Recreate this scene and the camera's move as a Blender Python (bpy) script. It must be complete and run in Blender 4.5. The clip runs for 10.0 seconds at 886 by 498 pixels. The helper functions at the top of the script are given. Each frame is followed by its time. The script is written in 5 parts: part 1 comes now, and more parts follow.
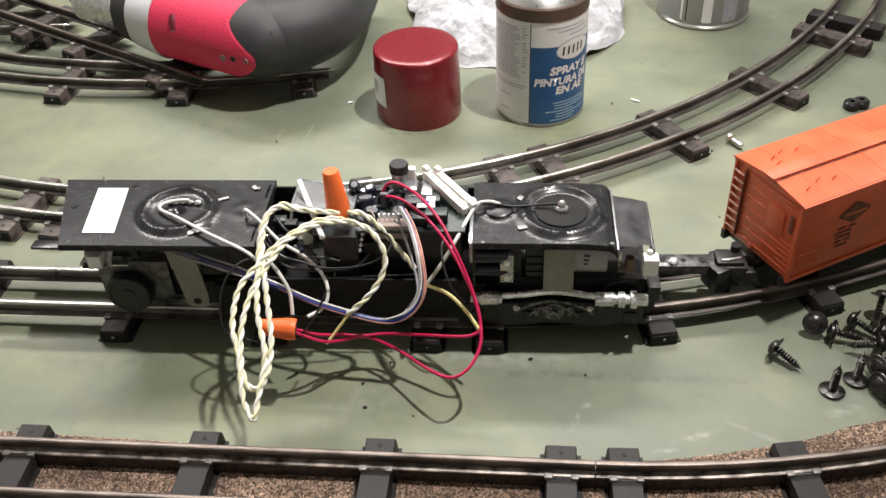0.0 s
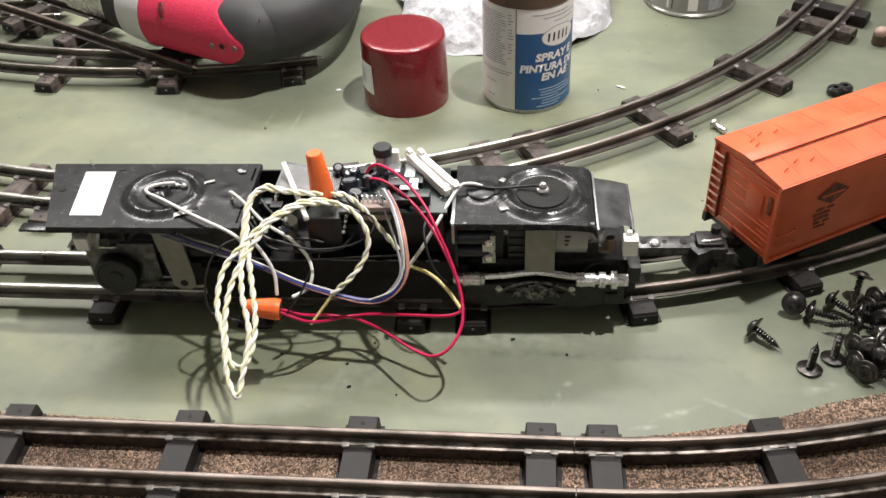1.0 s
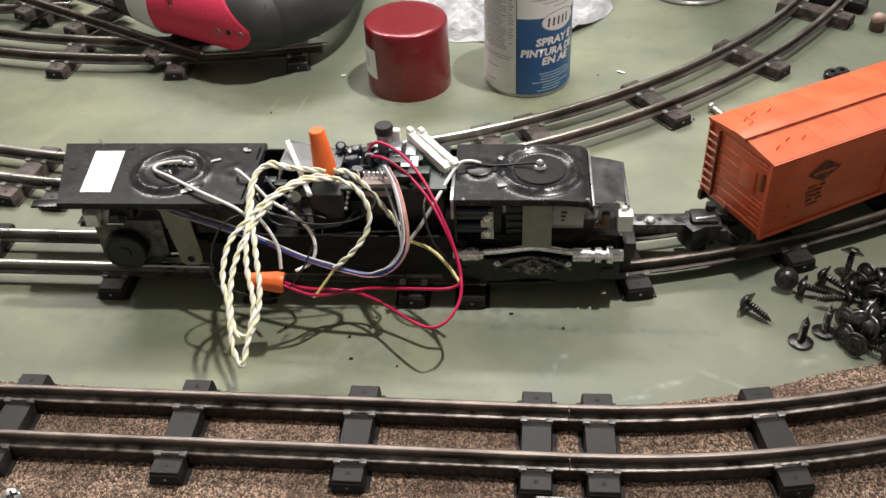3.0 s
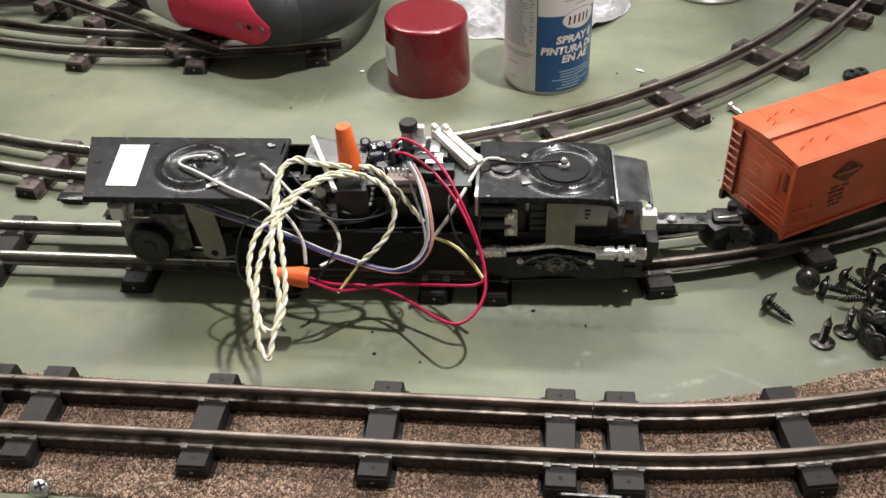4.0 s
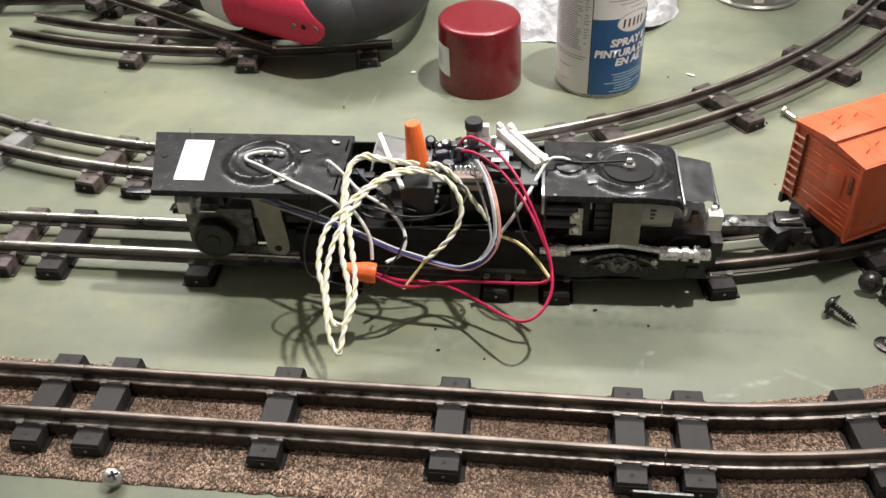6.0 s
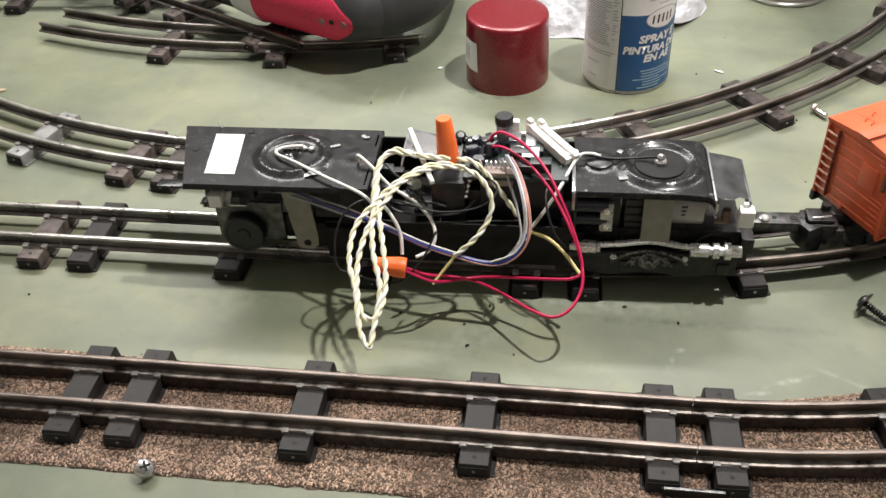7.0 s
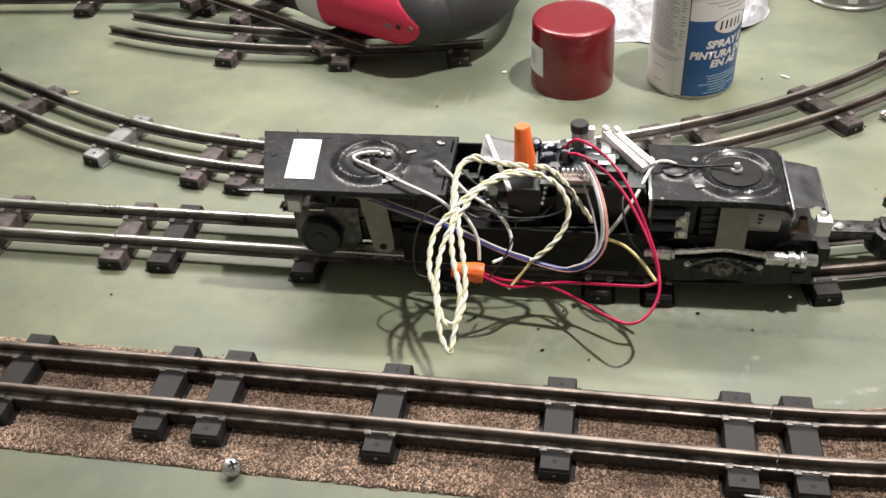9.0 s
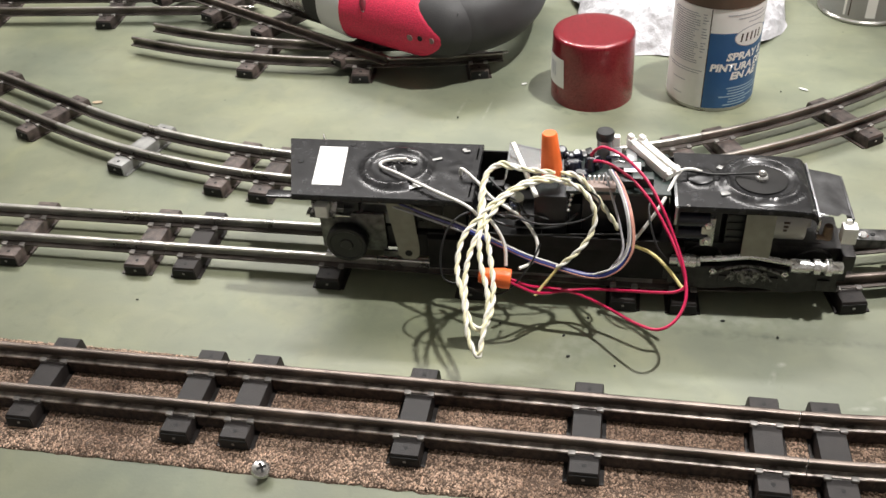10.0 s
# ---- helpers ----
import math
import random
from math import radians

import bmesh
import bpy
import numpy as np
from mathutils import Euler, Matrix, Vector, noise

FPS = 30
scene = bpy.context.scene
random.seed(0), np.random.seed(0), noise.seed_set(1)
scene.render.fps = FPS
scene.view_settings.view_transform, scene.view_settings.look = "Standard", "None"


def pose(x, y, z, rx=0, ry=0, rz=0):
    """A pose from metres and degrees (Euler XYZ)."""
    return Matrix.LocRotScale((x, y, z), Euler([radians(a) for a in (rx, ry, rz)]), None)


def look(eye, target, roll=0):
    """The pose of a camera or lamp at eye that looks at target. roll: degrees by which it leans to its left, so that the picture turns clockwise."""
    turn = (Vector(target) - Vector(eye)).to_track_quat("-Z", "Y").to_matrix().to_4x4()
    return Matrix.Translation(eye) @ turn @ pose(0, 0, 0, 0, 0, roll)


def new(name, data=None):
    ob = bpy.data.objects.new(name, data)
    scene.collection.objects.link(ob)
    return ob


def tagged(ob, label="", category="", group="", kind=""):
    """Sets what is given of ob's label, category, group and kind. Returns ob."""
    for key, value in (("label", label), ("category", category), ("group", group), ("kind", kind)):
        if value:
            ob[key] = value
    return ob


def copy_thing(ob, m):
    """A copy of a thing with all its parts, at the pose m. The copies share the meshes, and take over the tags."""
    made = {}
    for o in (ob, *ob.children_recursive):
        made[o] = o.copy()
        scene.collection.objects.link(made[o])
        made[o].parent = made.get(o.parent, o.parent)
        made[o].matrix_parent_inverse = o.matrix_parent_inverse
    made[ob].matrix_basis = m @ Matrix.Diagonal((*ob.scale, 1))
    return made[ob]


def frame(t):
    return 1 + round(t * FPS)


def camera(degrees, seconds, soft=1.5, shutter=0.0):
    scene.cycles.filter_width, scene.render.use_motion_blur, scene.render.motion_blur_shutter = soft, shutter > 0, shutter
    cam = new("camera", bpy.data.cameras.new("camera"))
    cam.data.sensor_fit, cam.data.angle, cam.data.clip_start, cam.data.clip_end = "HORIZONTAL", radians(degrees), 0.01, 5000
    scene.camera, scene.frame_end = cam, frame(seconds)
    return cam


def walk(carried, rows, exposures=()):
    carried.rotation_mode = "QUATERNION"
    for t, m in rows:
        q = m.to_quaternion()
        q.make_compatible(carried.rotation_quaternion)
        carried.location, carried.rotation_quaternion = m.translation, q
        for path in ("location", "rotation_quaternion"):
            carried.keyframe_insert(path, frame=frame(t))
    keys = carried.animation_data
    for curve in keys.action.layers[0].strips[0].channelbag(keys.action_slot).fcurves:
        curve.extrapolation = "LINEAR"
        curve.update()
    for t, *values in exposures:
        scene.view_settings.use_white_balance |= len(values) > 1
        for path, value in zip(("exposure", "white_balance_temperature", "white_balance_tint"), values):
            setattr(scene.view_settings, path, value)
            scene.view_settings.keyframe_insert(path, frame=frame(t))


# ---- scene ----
cam = camera(49.7, 10.0)
PATH = [
    (0, (-0.033, -0.244, 0.323), (-0.207, 1.295, -0.943), -2.8),
    (0.5, (-0.031, -0.247, 0.322), (-0.195, 1.289, -0.947), -2.5),
    (1, (-0.025, -0.252, 0.321), (-0.197, 1.282, -0.951), -2.9),
    (1.5, (-0.019, -0.257, 0.319), (-0.201, 1.278, -0.95), -3.3),
    (2, (-0.014, -0.262, 0.319), (-0.21, 1.274, -0.947), -3.7),
    (3.5, (-0.024, -0.268, 0.321), (-0.215, 1.258, -0.958), -3.1),
    (4, (-0.029, -0.269, 0.322), (-0.225, 1.254, -0.959), -2.9),
    (4.5, (-0.036, -0.271, 0.321), (-0.233, 1.256, -0.956), -2.7),
    (5, (-0.042, -0.273, 0.321), (-0.244, 1.258, -0.95), -2.6),
    (5.5, (-0.049, -0.275, 0.321), (-0.256, 1.258, -0.947), -2.5),
    (7, (-0.06, -0.278, 0.32), (-0.313, 1.246, -0.95), -3.0),
    (7.5, (-0.063, -0.278, 0.322), (-0.334, 1.236, -0.957), -3.3),
    (8, (-0.064, -0.278, 0.324), (-0.364, 1.222, -0.964), -4.1),
    (8.5, (-0.071, -0.281, 0.326), (-0.384, 1.219, -0.96), -4.2),
    (9, (-0.08, -0.283, 0.329), (-0.399, 1.225, -0.946), -4.1),
    (9.5, (-0.089, -0.287, 0.331), (-0.412, 1.234, -0.927), -4.0),
    (10, (-0.09, -0.291, 0.326), (-0.419, 1.242, -0.916), -3.9),
]
EXPOSURES = ((0, 0.16), (1, 0.22), (1.5, 0.22), (2, 0.05), (3.5, 0.01), (4.5, 0.02), (5, 0.2), (5.5, 0.22), (7, 0.22), (9, 0.26), (10, 0.29))
walk(cam, [(t, look(eye, target, roll)) for t, eye, target, roll in PATH], EXPOSURES)

# ---- light and room ----
world = bpy.data.worlds.new("room_air")
scene.world = world
world.use_nodes = True
world.node_tree.nodes["Background"].inputs[0].default_value = (0.95, 0.97, 1.0, 1)
world.node_tree.nodes["Background"].inputs[1].default_value = 0.05


def lamp(name, kind, place, aim, energy, size, colour):
    data = bpy.data.lights.new(name, kind)
    data.energy, data.color = energy, colour
    if kind == "AREA":
        data.shape, data.size, data.size_y = "RECTANGLE", size[0], size[1]
    else:
        data.shadow_soft_size = size
    if kind == "SPOT":
        data.spot_size, data.spot_blend = radians(57), 1.0
    ob = new(name, data)
    ob.matrix_world = look(place, aim)
    return ob


WARM = (1.0, 0.962, 0.935)
lamp("bench_lamp", "SPOT", (0.171, 0.182, 0.85), (-0.12, 0.235, 0), 34, 0.014, WARM)
lamp("ceiling_bulb", "POINT", (-0.72, 0.66, 0.90), (0, 0, 0), 16, 0.12, WARM)
lamp("ceiling_bulb", "POINT", (0.80, 0.92, 1.0), (0, 0, 0), 10, 0.13, WARM)
# added soft fill that brightens the far table; no known fixture
lamp("ceiling_tube", "AREA", (-0.30, 1.30, 1.5), (-0.30, 1.1, 0), 28, (1.2, 0.12), WARM)
# added fill from the near side; no window stands there
lamp("window_light", "AREA", (-0.45, -1.9, 0.5), (-0.1, 0.2, 0.0), 1.2, (1.3, 0.9), (1.0, 0.99, 0.97))

# ---- materials ----


def mat(name, col, rough=0.5, metal=0.0, var=0.15, scale=90, bump=0.15, fine=1500, coat=0.0, col2=None, rvar=0.12, island=0.0, objvar=0.0, depth=0.0004, spec=0.5):
    """Principled surface with mottling at one scale and grain at another."""
    m = bpy.data.materials.new(name)
    m.use_nodes = True
    n, l = m.node_tree.nodes, m.node_tree.links
    p = n["Principled BSDF"]
    tc = n.new("ShaderNodeTexCoord")
    a = n.new("ShaderNodeTexNoise")
    a.inputs["Scale"].default_value, a.inputs["Detail"].default_value = scale, 5
    b = n.new("ShaderNodeTexNoise")
    b.inputs["Scale"].default_value, b.inputs["Detail"].default_value = fine, 3
    l.new(tc.outputs["Object"], a.inputs["Vector"])
    l.new(tc.outputs["Object"], b.inputs["Vector"])
    ramp = n.new("ShaderNodeValToRGB")
    lo = [c * (1 - var) for c in col]
    hi = [min(1, c * (1 + var)) for c in (col2 or col)]
    ramp.color_ramp.elements[0].color, ramp.color_ramp.elements[1].color = (*lo, 1), (*hi, 1)
    ramp.color_ramp.elements[0].position, ramp.color_ramp.elements[1].position = 0.3, 0.7
    l.new(a.outputs["Fac"], ramp.inputs["Fac"])
    last = ramp.outputs["Color"]
    for amount, node, out in ((island, "ShaderNodeNewGeometry", "Random Per Island"), (objvar, "ShaderNodeObjectInfo", "Random")):
        if amount:
            g = n.new(node)
            mr = n.new("ShaderNodeMapRange")
            mr.inputs["To Min"].default_value, mr.inputs["To Max"].default_value = 1 - amount, 1 + amount
            l.new(g.outputs[out], mr.inputs["Value"])
            mx = n.new("ShaderNodeVectorMath")
            mx.operation = "SCALE"
            l.new(last, mx.inputs[0])
            l.new(mr.outputs["Result"], mx.inputs["Scale"])
            last = mx.outputs["Vector"]
    l.new(last, p.inputs["Base Color"])
    rr = n.new("ShaderNodeMapRange")
    rr.inputs["To Min"].default_value, rr.inputs["To Max"].default_value = max(0.03, rough - rvar), min(1, rough + rvar)
    l.new(a.outputs["Fac"], rr.inputs["Value"])
    l.new(rr.outputs["Result"], p.inputs["Roughness"])
    p.inputs["Metallic"].default_value = metal
    p.inputs["Coat Weight"].default_value = coat
    p.inputs["Coat Roughness"].default_value = 0.08
    p.inputs["Specular IOR Level"].default_value = spec
    bp = n.new("ShaderNodeBump")
    bp.inputs["Strength"].default_value, bp.inputs["Distance"].default_value = bump, depth
    l.new(b.outputs["Fac"], bp.inputs["Height"])
    l.new(bp.outputs["Normal"], p.inputs["Normal"])
    return m


def table_paint():
    """Sage green brushed paint with faint strokes, cloudy patches, dust and dark specks."""
    m = mat("sage_green_table_paint", (0.170, 0.192, 0.139), 0.46, var=0.10, scale=14, bump=0.12, fine=700, col2=(0.207, 0.222, 0.154), rvar=0.10, spec=0.45)
    n, l = m.node_tree.nodes, m.node_tree.links
    p = n["Principled BSDF"]
    base = p.inputs["Base Color"].links[0].from_socket
    tc = n.new("ShaderNodeTexCoord")
    mp = n.new("ShaderNodeMapping")
    mp.inputs["Scale"].default_value, mp.inputs["Rotation"].default_value = (14, 34, 14), (0, 0, 0.35)
    l.new(tc.outputs["Object"], mp.inputs["Vector"])
    strokes = n.new("ShaderNodeTexNoise")
    strokes.inputs["Scale"].default_value, strokes.inputs["Detail"].default_value = 1.0, 6
    l.new(mp.outputs["Vector"], strokes.inputs["Vector"])
    mr = n.new("ShaderNodeMapRange")
    mr.inputs["From Min"].default_value, mr.inputs["From Max"].default_value = 0.3, 0.75
    mr.inputs["To Min"].default_value, mr.inputs["To Max"].default_value = 0.86, 1.1
    l.new(strokes.outputs["Fac"], mr.inputs["Value"])
    sc = n.new("ShaderNodeVectorMath")
    sc.operation = "SCALE"
    l.new(base, sc.inputs[0])
    l.new(mr.outputs["Result"], sc.inputs["Scale"])
    last = sc.outputs["Vector"]
    # broad clouds: yellowed patches and blue-grey rubbed ones
    for scale, low, high, tint in ((4.5, 0.46, 0.66, (1.05, 1.02, 0.93)), (9, 0.5, 0.68, (0.94, 0.97, 0.98)), (26, 0.5, 0.72, (1.12, 1.10, 1.03)), (60, 0.52, 0.7, (1.07, 1.07, 1.05)), (110, 0.58, 0.74, (0.9, 0.9, 0.9))):
        cl = n.new("ShaderNodeTexNoise")
        cl.inputs["Scale"].default_value, cl.inputs["Detail"].default_value = scale, 4
        cl.inputs["Distortion"].default_value = 0.8
        l.new(tc.outputs["Object"], cl.inputs["Vector"])
        cm = n.new("ShaderNodeMapRange")
        cm.inputs["From Min"].default_value, cm.inputs["From Max"].default_value = low, high
        l.new(cl.outputs["Fac"], cm.inputs["Value"])
        tm = n.new("ShaderNodeMix")
        tm.data_type, tm.blend_type = "RGBA", "MULTIPLY"
        l.new(cm.outputs["Result"], tm.inputs[0])
        l.new(last, tm.inputs[6])
        tm.inputs[7].default_value = (*tint, 1)
        last = tm.outputs[2]
    for scale, cut, colour in ((70, 0.06, (0.06, 0.06, 0.045)),):
        vo = n.new("ShaderNodeTexVoronoi")
        vo.inputs["Scale"].default_value = scale
        l.new(tc.outputs["Object"], vo.inputs["Vector"])
        near = n.new("ShaderNodeMath")
        near.operation, near.inputs[1].default_value = "LESS_THAN", cut
        l.new(vo.outputs["Distance"], near.inputs[0])
        rare = n.new("ShaderNodeSeparateColor")
        l.new(vo.outputs["Color"], rare.inputs[0])
        few = n.new("ShaderNodeMath")
        few.operation, few.inputs[1].default_value = "LESS_THAN", 0.16
        l.new(rare.outputs[0], few.inputs[0])
        both = n.new("ShaderNodeMath")
        both.operation = "MULTIPLY"
        l.new(near.outputs[0], both.inputs[0])
        l.new(few.outputs[0], both.inputs[1])
        mix = n.new("ShaderNodeMix")
        mix.data_type = "RGBA"
        l.new(both.outputs[0], mix.inputs[0])
        l.new(last, mix.inputs[6])
        mix.inputs[7].default_value = (*colour, 1)
        last = mix.outputs[2]
    # rubbed chalky marks, and contact shade painted dark: place and turn in mm and degrees, half length, half width,
    # strength
    for x, y, a, ln, w, amount, colour in SMEARS_AND_SHADE:
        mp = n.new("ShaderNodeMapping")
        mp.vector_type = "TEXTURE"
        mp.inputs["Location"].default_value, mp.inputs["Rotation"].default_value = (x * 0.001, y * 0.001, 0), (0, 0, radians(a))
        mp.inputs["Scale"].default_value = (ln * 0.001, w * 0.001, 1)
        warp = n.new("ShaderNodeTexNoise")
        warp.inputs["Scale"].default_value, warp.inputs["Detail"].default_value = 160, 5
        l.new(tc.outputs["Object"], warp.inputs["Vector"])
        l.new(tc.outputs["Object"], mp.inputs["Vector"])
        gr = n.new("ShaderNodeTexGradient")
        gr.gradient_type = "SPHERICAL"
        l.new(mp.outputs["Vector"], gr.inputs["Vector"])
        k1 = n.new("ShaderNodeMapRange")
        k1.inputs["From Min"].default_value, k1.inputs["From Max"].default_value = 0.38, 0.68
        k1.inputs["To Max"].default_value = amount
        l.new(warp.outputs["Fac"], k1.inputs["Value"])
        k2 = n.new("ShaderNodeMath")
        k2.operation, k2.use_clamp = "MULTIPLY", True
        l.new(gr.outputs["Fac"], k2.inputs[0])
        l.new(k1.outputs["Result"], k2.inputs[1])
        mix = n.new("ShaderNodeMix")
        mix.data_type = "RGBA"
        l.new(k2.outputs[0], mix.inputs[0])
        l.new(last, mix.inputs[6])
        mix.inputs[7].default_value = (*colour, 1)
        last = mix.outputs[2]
    l.new(last, p.inputs["Base Color"])
    return m


# the dark tone paints shade where cap, can and train meet the table
PALE, SHADE_TONE = (0.36, 0.38, 0.32), (0.05, 0.055, 0.045)
SMEARS_AND_SHADE = ((41, 27, 24, 15, 2.4, 1.1, PALE), (28, 19, 12, 9, 1.8, 1.0, PALE), (66, 30, -28, 22, 2.0, 0.45, PALE), (-10, 33, 75, 7, 2, 0.9, PALE), (-6, 42, 20, 4, 2.2, 1.0, PALE),
          (104, 44, 18, 16, 3, 0.8, PALE), (-104, 40, 30, 40, 14, 0.4, PALE), (-40, 70, 0, 70, 8, 0.6, PALE), (-190, 262, 80, 16, 1.4, 0.8, PALE), (-172, 260, 82, 18, 1.2, 0.8, PALE),
          (-124, 266, -38, 12, 2.5, 1.3, SHADE_TONE), (-104, 262, 5, 20, 2.5, 0.8, SHADE_TONE), (-26, 270, 0, 24, 2.5, 0.8, SHADE_TONE), (-10, 60, 0, 90, 4, 0.6, SHADE_TONE), (-220, 60, 0, 60, 12, 0.3, SHADE_TONE))
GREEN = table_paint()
WALL = mat("painted_wall", (0.62, 0.60, 0.58), 0.8, var=0.06, scale=3, bump=0.1, fine=200)
DARKWALL = mat("dark_wall_for_reflection", (0.3, 0.29, 0.28), 0.8, var=0.06, scale=3, bump=0.1, fine=200)
PALEWALL = mat("pale_painted_wall", (0.66, 0.65, 0.62), 0.8, var=0.05, scale=3, bump=0.1, fine=200)
CONCRETE = mat("concrete_floor", (0.3, 0.29, 0.27), 0.8, var=0.15, scale=4, fine=150)
TIE = mat("black_pressed_steel_tie", (0.0185, 0.0155, 0.0145), 0.5, 0.0, var=0.5, scale=120, bump=0.3, objvar=0.25, spec=0.3)
RUSTY = mat("rusty_steel_tie", (0.028, 0.022, 0.02), 0.45, 0.2, var=0.5, scale=150, bump=0.35, col2=(0.085, 0.066, 0.058), objvar=0.35)
CLIP = mat("worn_tin_clip", (0.3, 0.285, 0.27), 0.5, 0.4, var=0.3, scale=300, objvar=0.25)
RAIL = mat("tarnished_rail_steel", (0.19, 0.158, 0.138), 0.44, 0.85, var=0.45, scale=60, bump=0.2, fine=900)
# paler copy of the rail steel, with the highlight put into its colour
RAIL_GLEAM = mat("highlighted_rail_steel", (0.55, 0.53, 0.50), 0.3, 0.75, var=0.3, scale=60, bump=0.12, fine=900)
RAILMID = mat("mid_tone_rail_steel", (0.30, 0.272, 0.248), 0.36, 0.9, var=0.45, scale=30, bump=0.2, fine=900)
RAILBASE = mat("grimy_rail_foot", (0.07, 0.053, 0.045), 0.45, 0.5, var=0.4, scale=150, bump=0.3, col2=(0.46, 0.41, 0.37))
RAILFOOT = mat("dark_rail_foot", (0.05, 0.04, 0.036), 0.5, 0.5, var=0.3, scale=60, bump=0.3, col2=(0.11, 0.095, 0.085))
HOLE = mat("dark_hole", (0.012, 0.012, 0.012), 0.8, var=0.1)
RUBBER = mat("brown_rubber_roadbed", (0.10, 0.066, 0.046), 0.85, var=0.3, scale=500, bump=0.9, fine=900, depth=0.001)
RIB = mat("dark_rubber_rib", (0.028, 0.02, 0.016), 0.8, var=0.5, scale=380, bump=0.8, fine=900, col2=(0.055, 0.038, 0.03), depth=0.0008)
GRAIN = mat("roadbed_grain", (0.285, 0.19, 0.138), 0.42, var=0.3, scale=25, bump=0.2, fine=2500, island=0.85, col2=(0.43, 0.315, 0.238))
BLACKTIN = mat("black_japanned_tin", (0.013, 0.013, 0.014), 0.26, 0.0, var=0.4, scale=240, bump=0.03, fine=900, rvar=0.05, spec=0.4, col2=(0.018, 0.018, 0.019))
DULL = mat("dull_black_paint", (0.014, 0.0135, 0.013), 0.6, var=0.5, scale=120, bump=0.2, spec=0.2)
BLACK = mat("black_plastic", (0.013, 0.013, 0.014), 0.35, var=0.3, scale=150)
CAST = mat("black_cast_metal", (0.024, 0.0225, 0.022), 0.38, 0.3, var=0.5, scale=260, bump=0.4)
WORNCAST = mat("worn_black_casting", (0.05, 0.049, 0.048), 0.28, 0.7, var=0.8, scale=500, bump=0.5, col2=(0.16, 0.155, 0.15))
ARM = mat("grey_steel_drawbar", (0.13, 0.13, 0.128), 0.33, 0.8, var=0.6, scale=200, bump=0.3)
STEEL = mat("bright_plated_steel", (0.78, 0.77, 0.75), 0.27, 0.75, var=0.2, scale=200)
GREYTIN = mat("grey_zinc_plate", (0.3, 0.3, 0.29), 0.42, 0.55, var=0.3, scale=120)
STRAP = mat("olive_fibre_strap", (0.27, 0.265, 0.21), 0.6, var=0.15, scale=150)
SOLDER = mat("solder_blob", (0.72, 0.71, 0.69), 0.22, 0.9, var=0.15, scale=800)
PAPER = mat("white_paper_label", (0.8, 0.8, 0.78), 0.7, var=0.04, scale=80)
MOTOR = mat("pale_motor_can", (0.40, 0.385, 0.36), 0.45, 0.35, var=0.12, scale=100)
NYLON = mat("white_nylon", (0.86, 0.85, 0.80), 0.45, var=0.08, scale=200)
CLEAR = mat("scuffed_clear_sheet", (0.40, 0.41, 0.42), 0.16, 0.55, var=0.3, scale=120)
GLASSY = mat("clear_scuffed_plastic", (0.85, 0.86, 0.86), 0.16, 0.0, var=0.1, scale=120)
GLASSY.node_tree.nodes["Principled BSDF"].inputs["Transmission Weight"].default_value = 0.8
PCB = mat("dark_circuit_board", (0.02, 0.03, 0.028), 0.35, var=0.5, scale=500, fine=900)
SLEEVE = mat("black_capacitor_sleeve", (0.015, 0.017, 0.028), 0.14, var=0.2)
NUT = mat("orange_wire_nut_plastic", (0.90, 0.165, 0.035), 0.42, var=0.08, scale=150, bump=0.1)
WIRE = {
    "red": mat("red_wire_sleeve", (0.52, 0.012, 0.075), 0.38, var=0.12, scale=300),
    "white": mat("white_wire_sleeve", (0.72, 0.71, 0.67), 0.45, var=0.1, scale=300),
    "pale": mat("pale_yellow_wire_sleeve", (0.8, 0.765, 0.52), 0.42, var=0.15, scale=200),
    "cream": mat("cream_wire_sleeve", (0.83, 0.815, 0.73), 0.45, var=0.1, scale=300),
    "yellow": mat("yellow_wire_sleeve", (0.74, 0.64, 0.26), 0.42, var=0.12, scale=300),
    "black": mat("black_wire_sleeve", (0.012, 0.012, 0.012), 0.45, var=0.2, scale=300),
    "blue": mat("blue_wire_sleeve", (0.03, 0.05, 0.26), 0.4, var=0.15, scale=300),
    "grey": mat("grey_wire_sleeve", (0.42, 0.41, 0.43), 0.42, var=0.15, scale=300),
    "orange": mat("pinkish_orange_wire_sleeve", (0.62, 0.31, 0.24), 0.42, var=0.15, scale=300),
    "purple": mat("violet_wire_sleeve", (0.12, 0.11, 0.3), 0.42, var=0.15, scale=300),
}
ORANGERIB = mat("glossy_orange_moulding", (0.66, 0.135, 0.06), 0.2, var=0.10, scale=60, bump=0.05, coat=0.3)
# paler orange that puts the ladder rungs' highlights into their colour
PALEORANGE = mat("orange_plastic_highlight", (0.80, 0.46, 0.36), 0.3, var=0.15, scale=200)
ORANGE = mat("orange_car_plastic", (0.66, 0.118, 0.045), 0.34, var=0.10, scale=60, bump=0.14, fine=1200, col2=(0.70, 0.14, 0.055))
# worn ink of the herald, also the tone of painted shade lines
INK_AND_SHADE = mat("worn_ink_and_shade", (0.07, 0.028, 0.018), 0.55, var=0.6, scale=420, col2=(0.22, 0.06, 0.03))
INK = mat("faded_black_ink", (0.05, 0.03, 0.022), 0.6, var=0.4, scale=500)
REDCAP = mat("candy_red_cap", (0.12, 0.003, 0.009), 0.28, 0.15, var=0.3, scale=2200, bump=0.2, fine=2400, coat=0.6, rvar=0.06, col2=(0.24, 0.005, 0.015))
LABEL = mat("off_white_can_print", (0.88, 0.875, 0.87), 0.42, var=0.06, scale=60, coat=0.1)
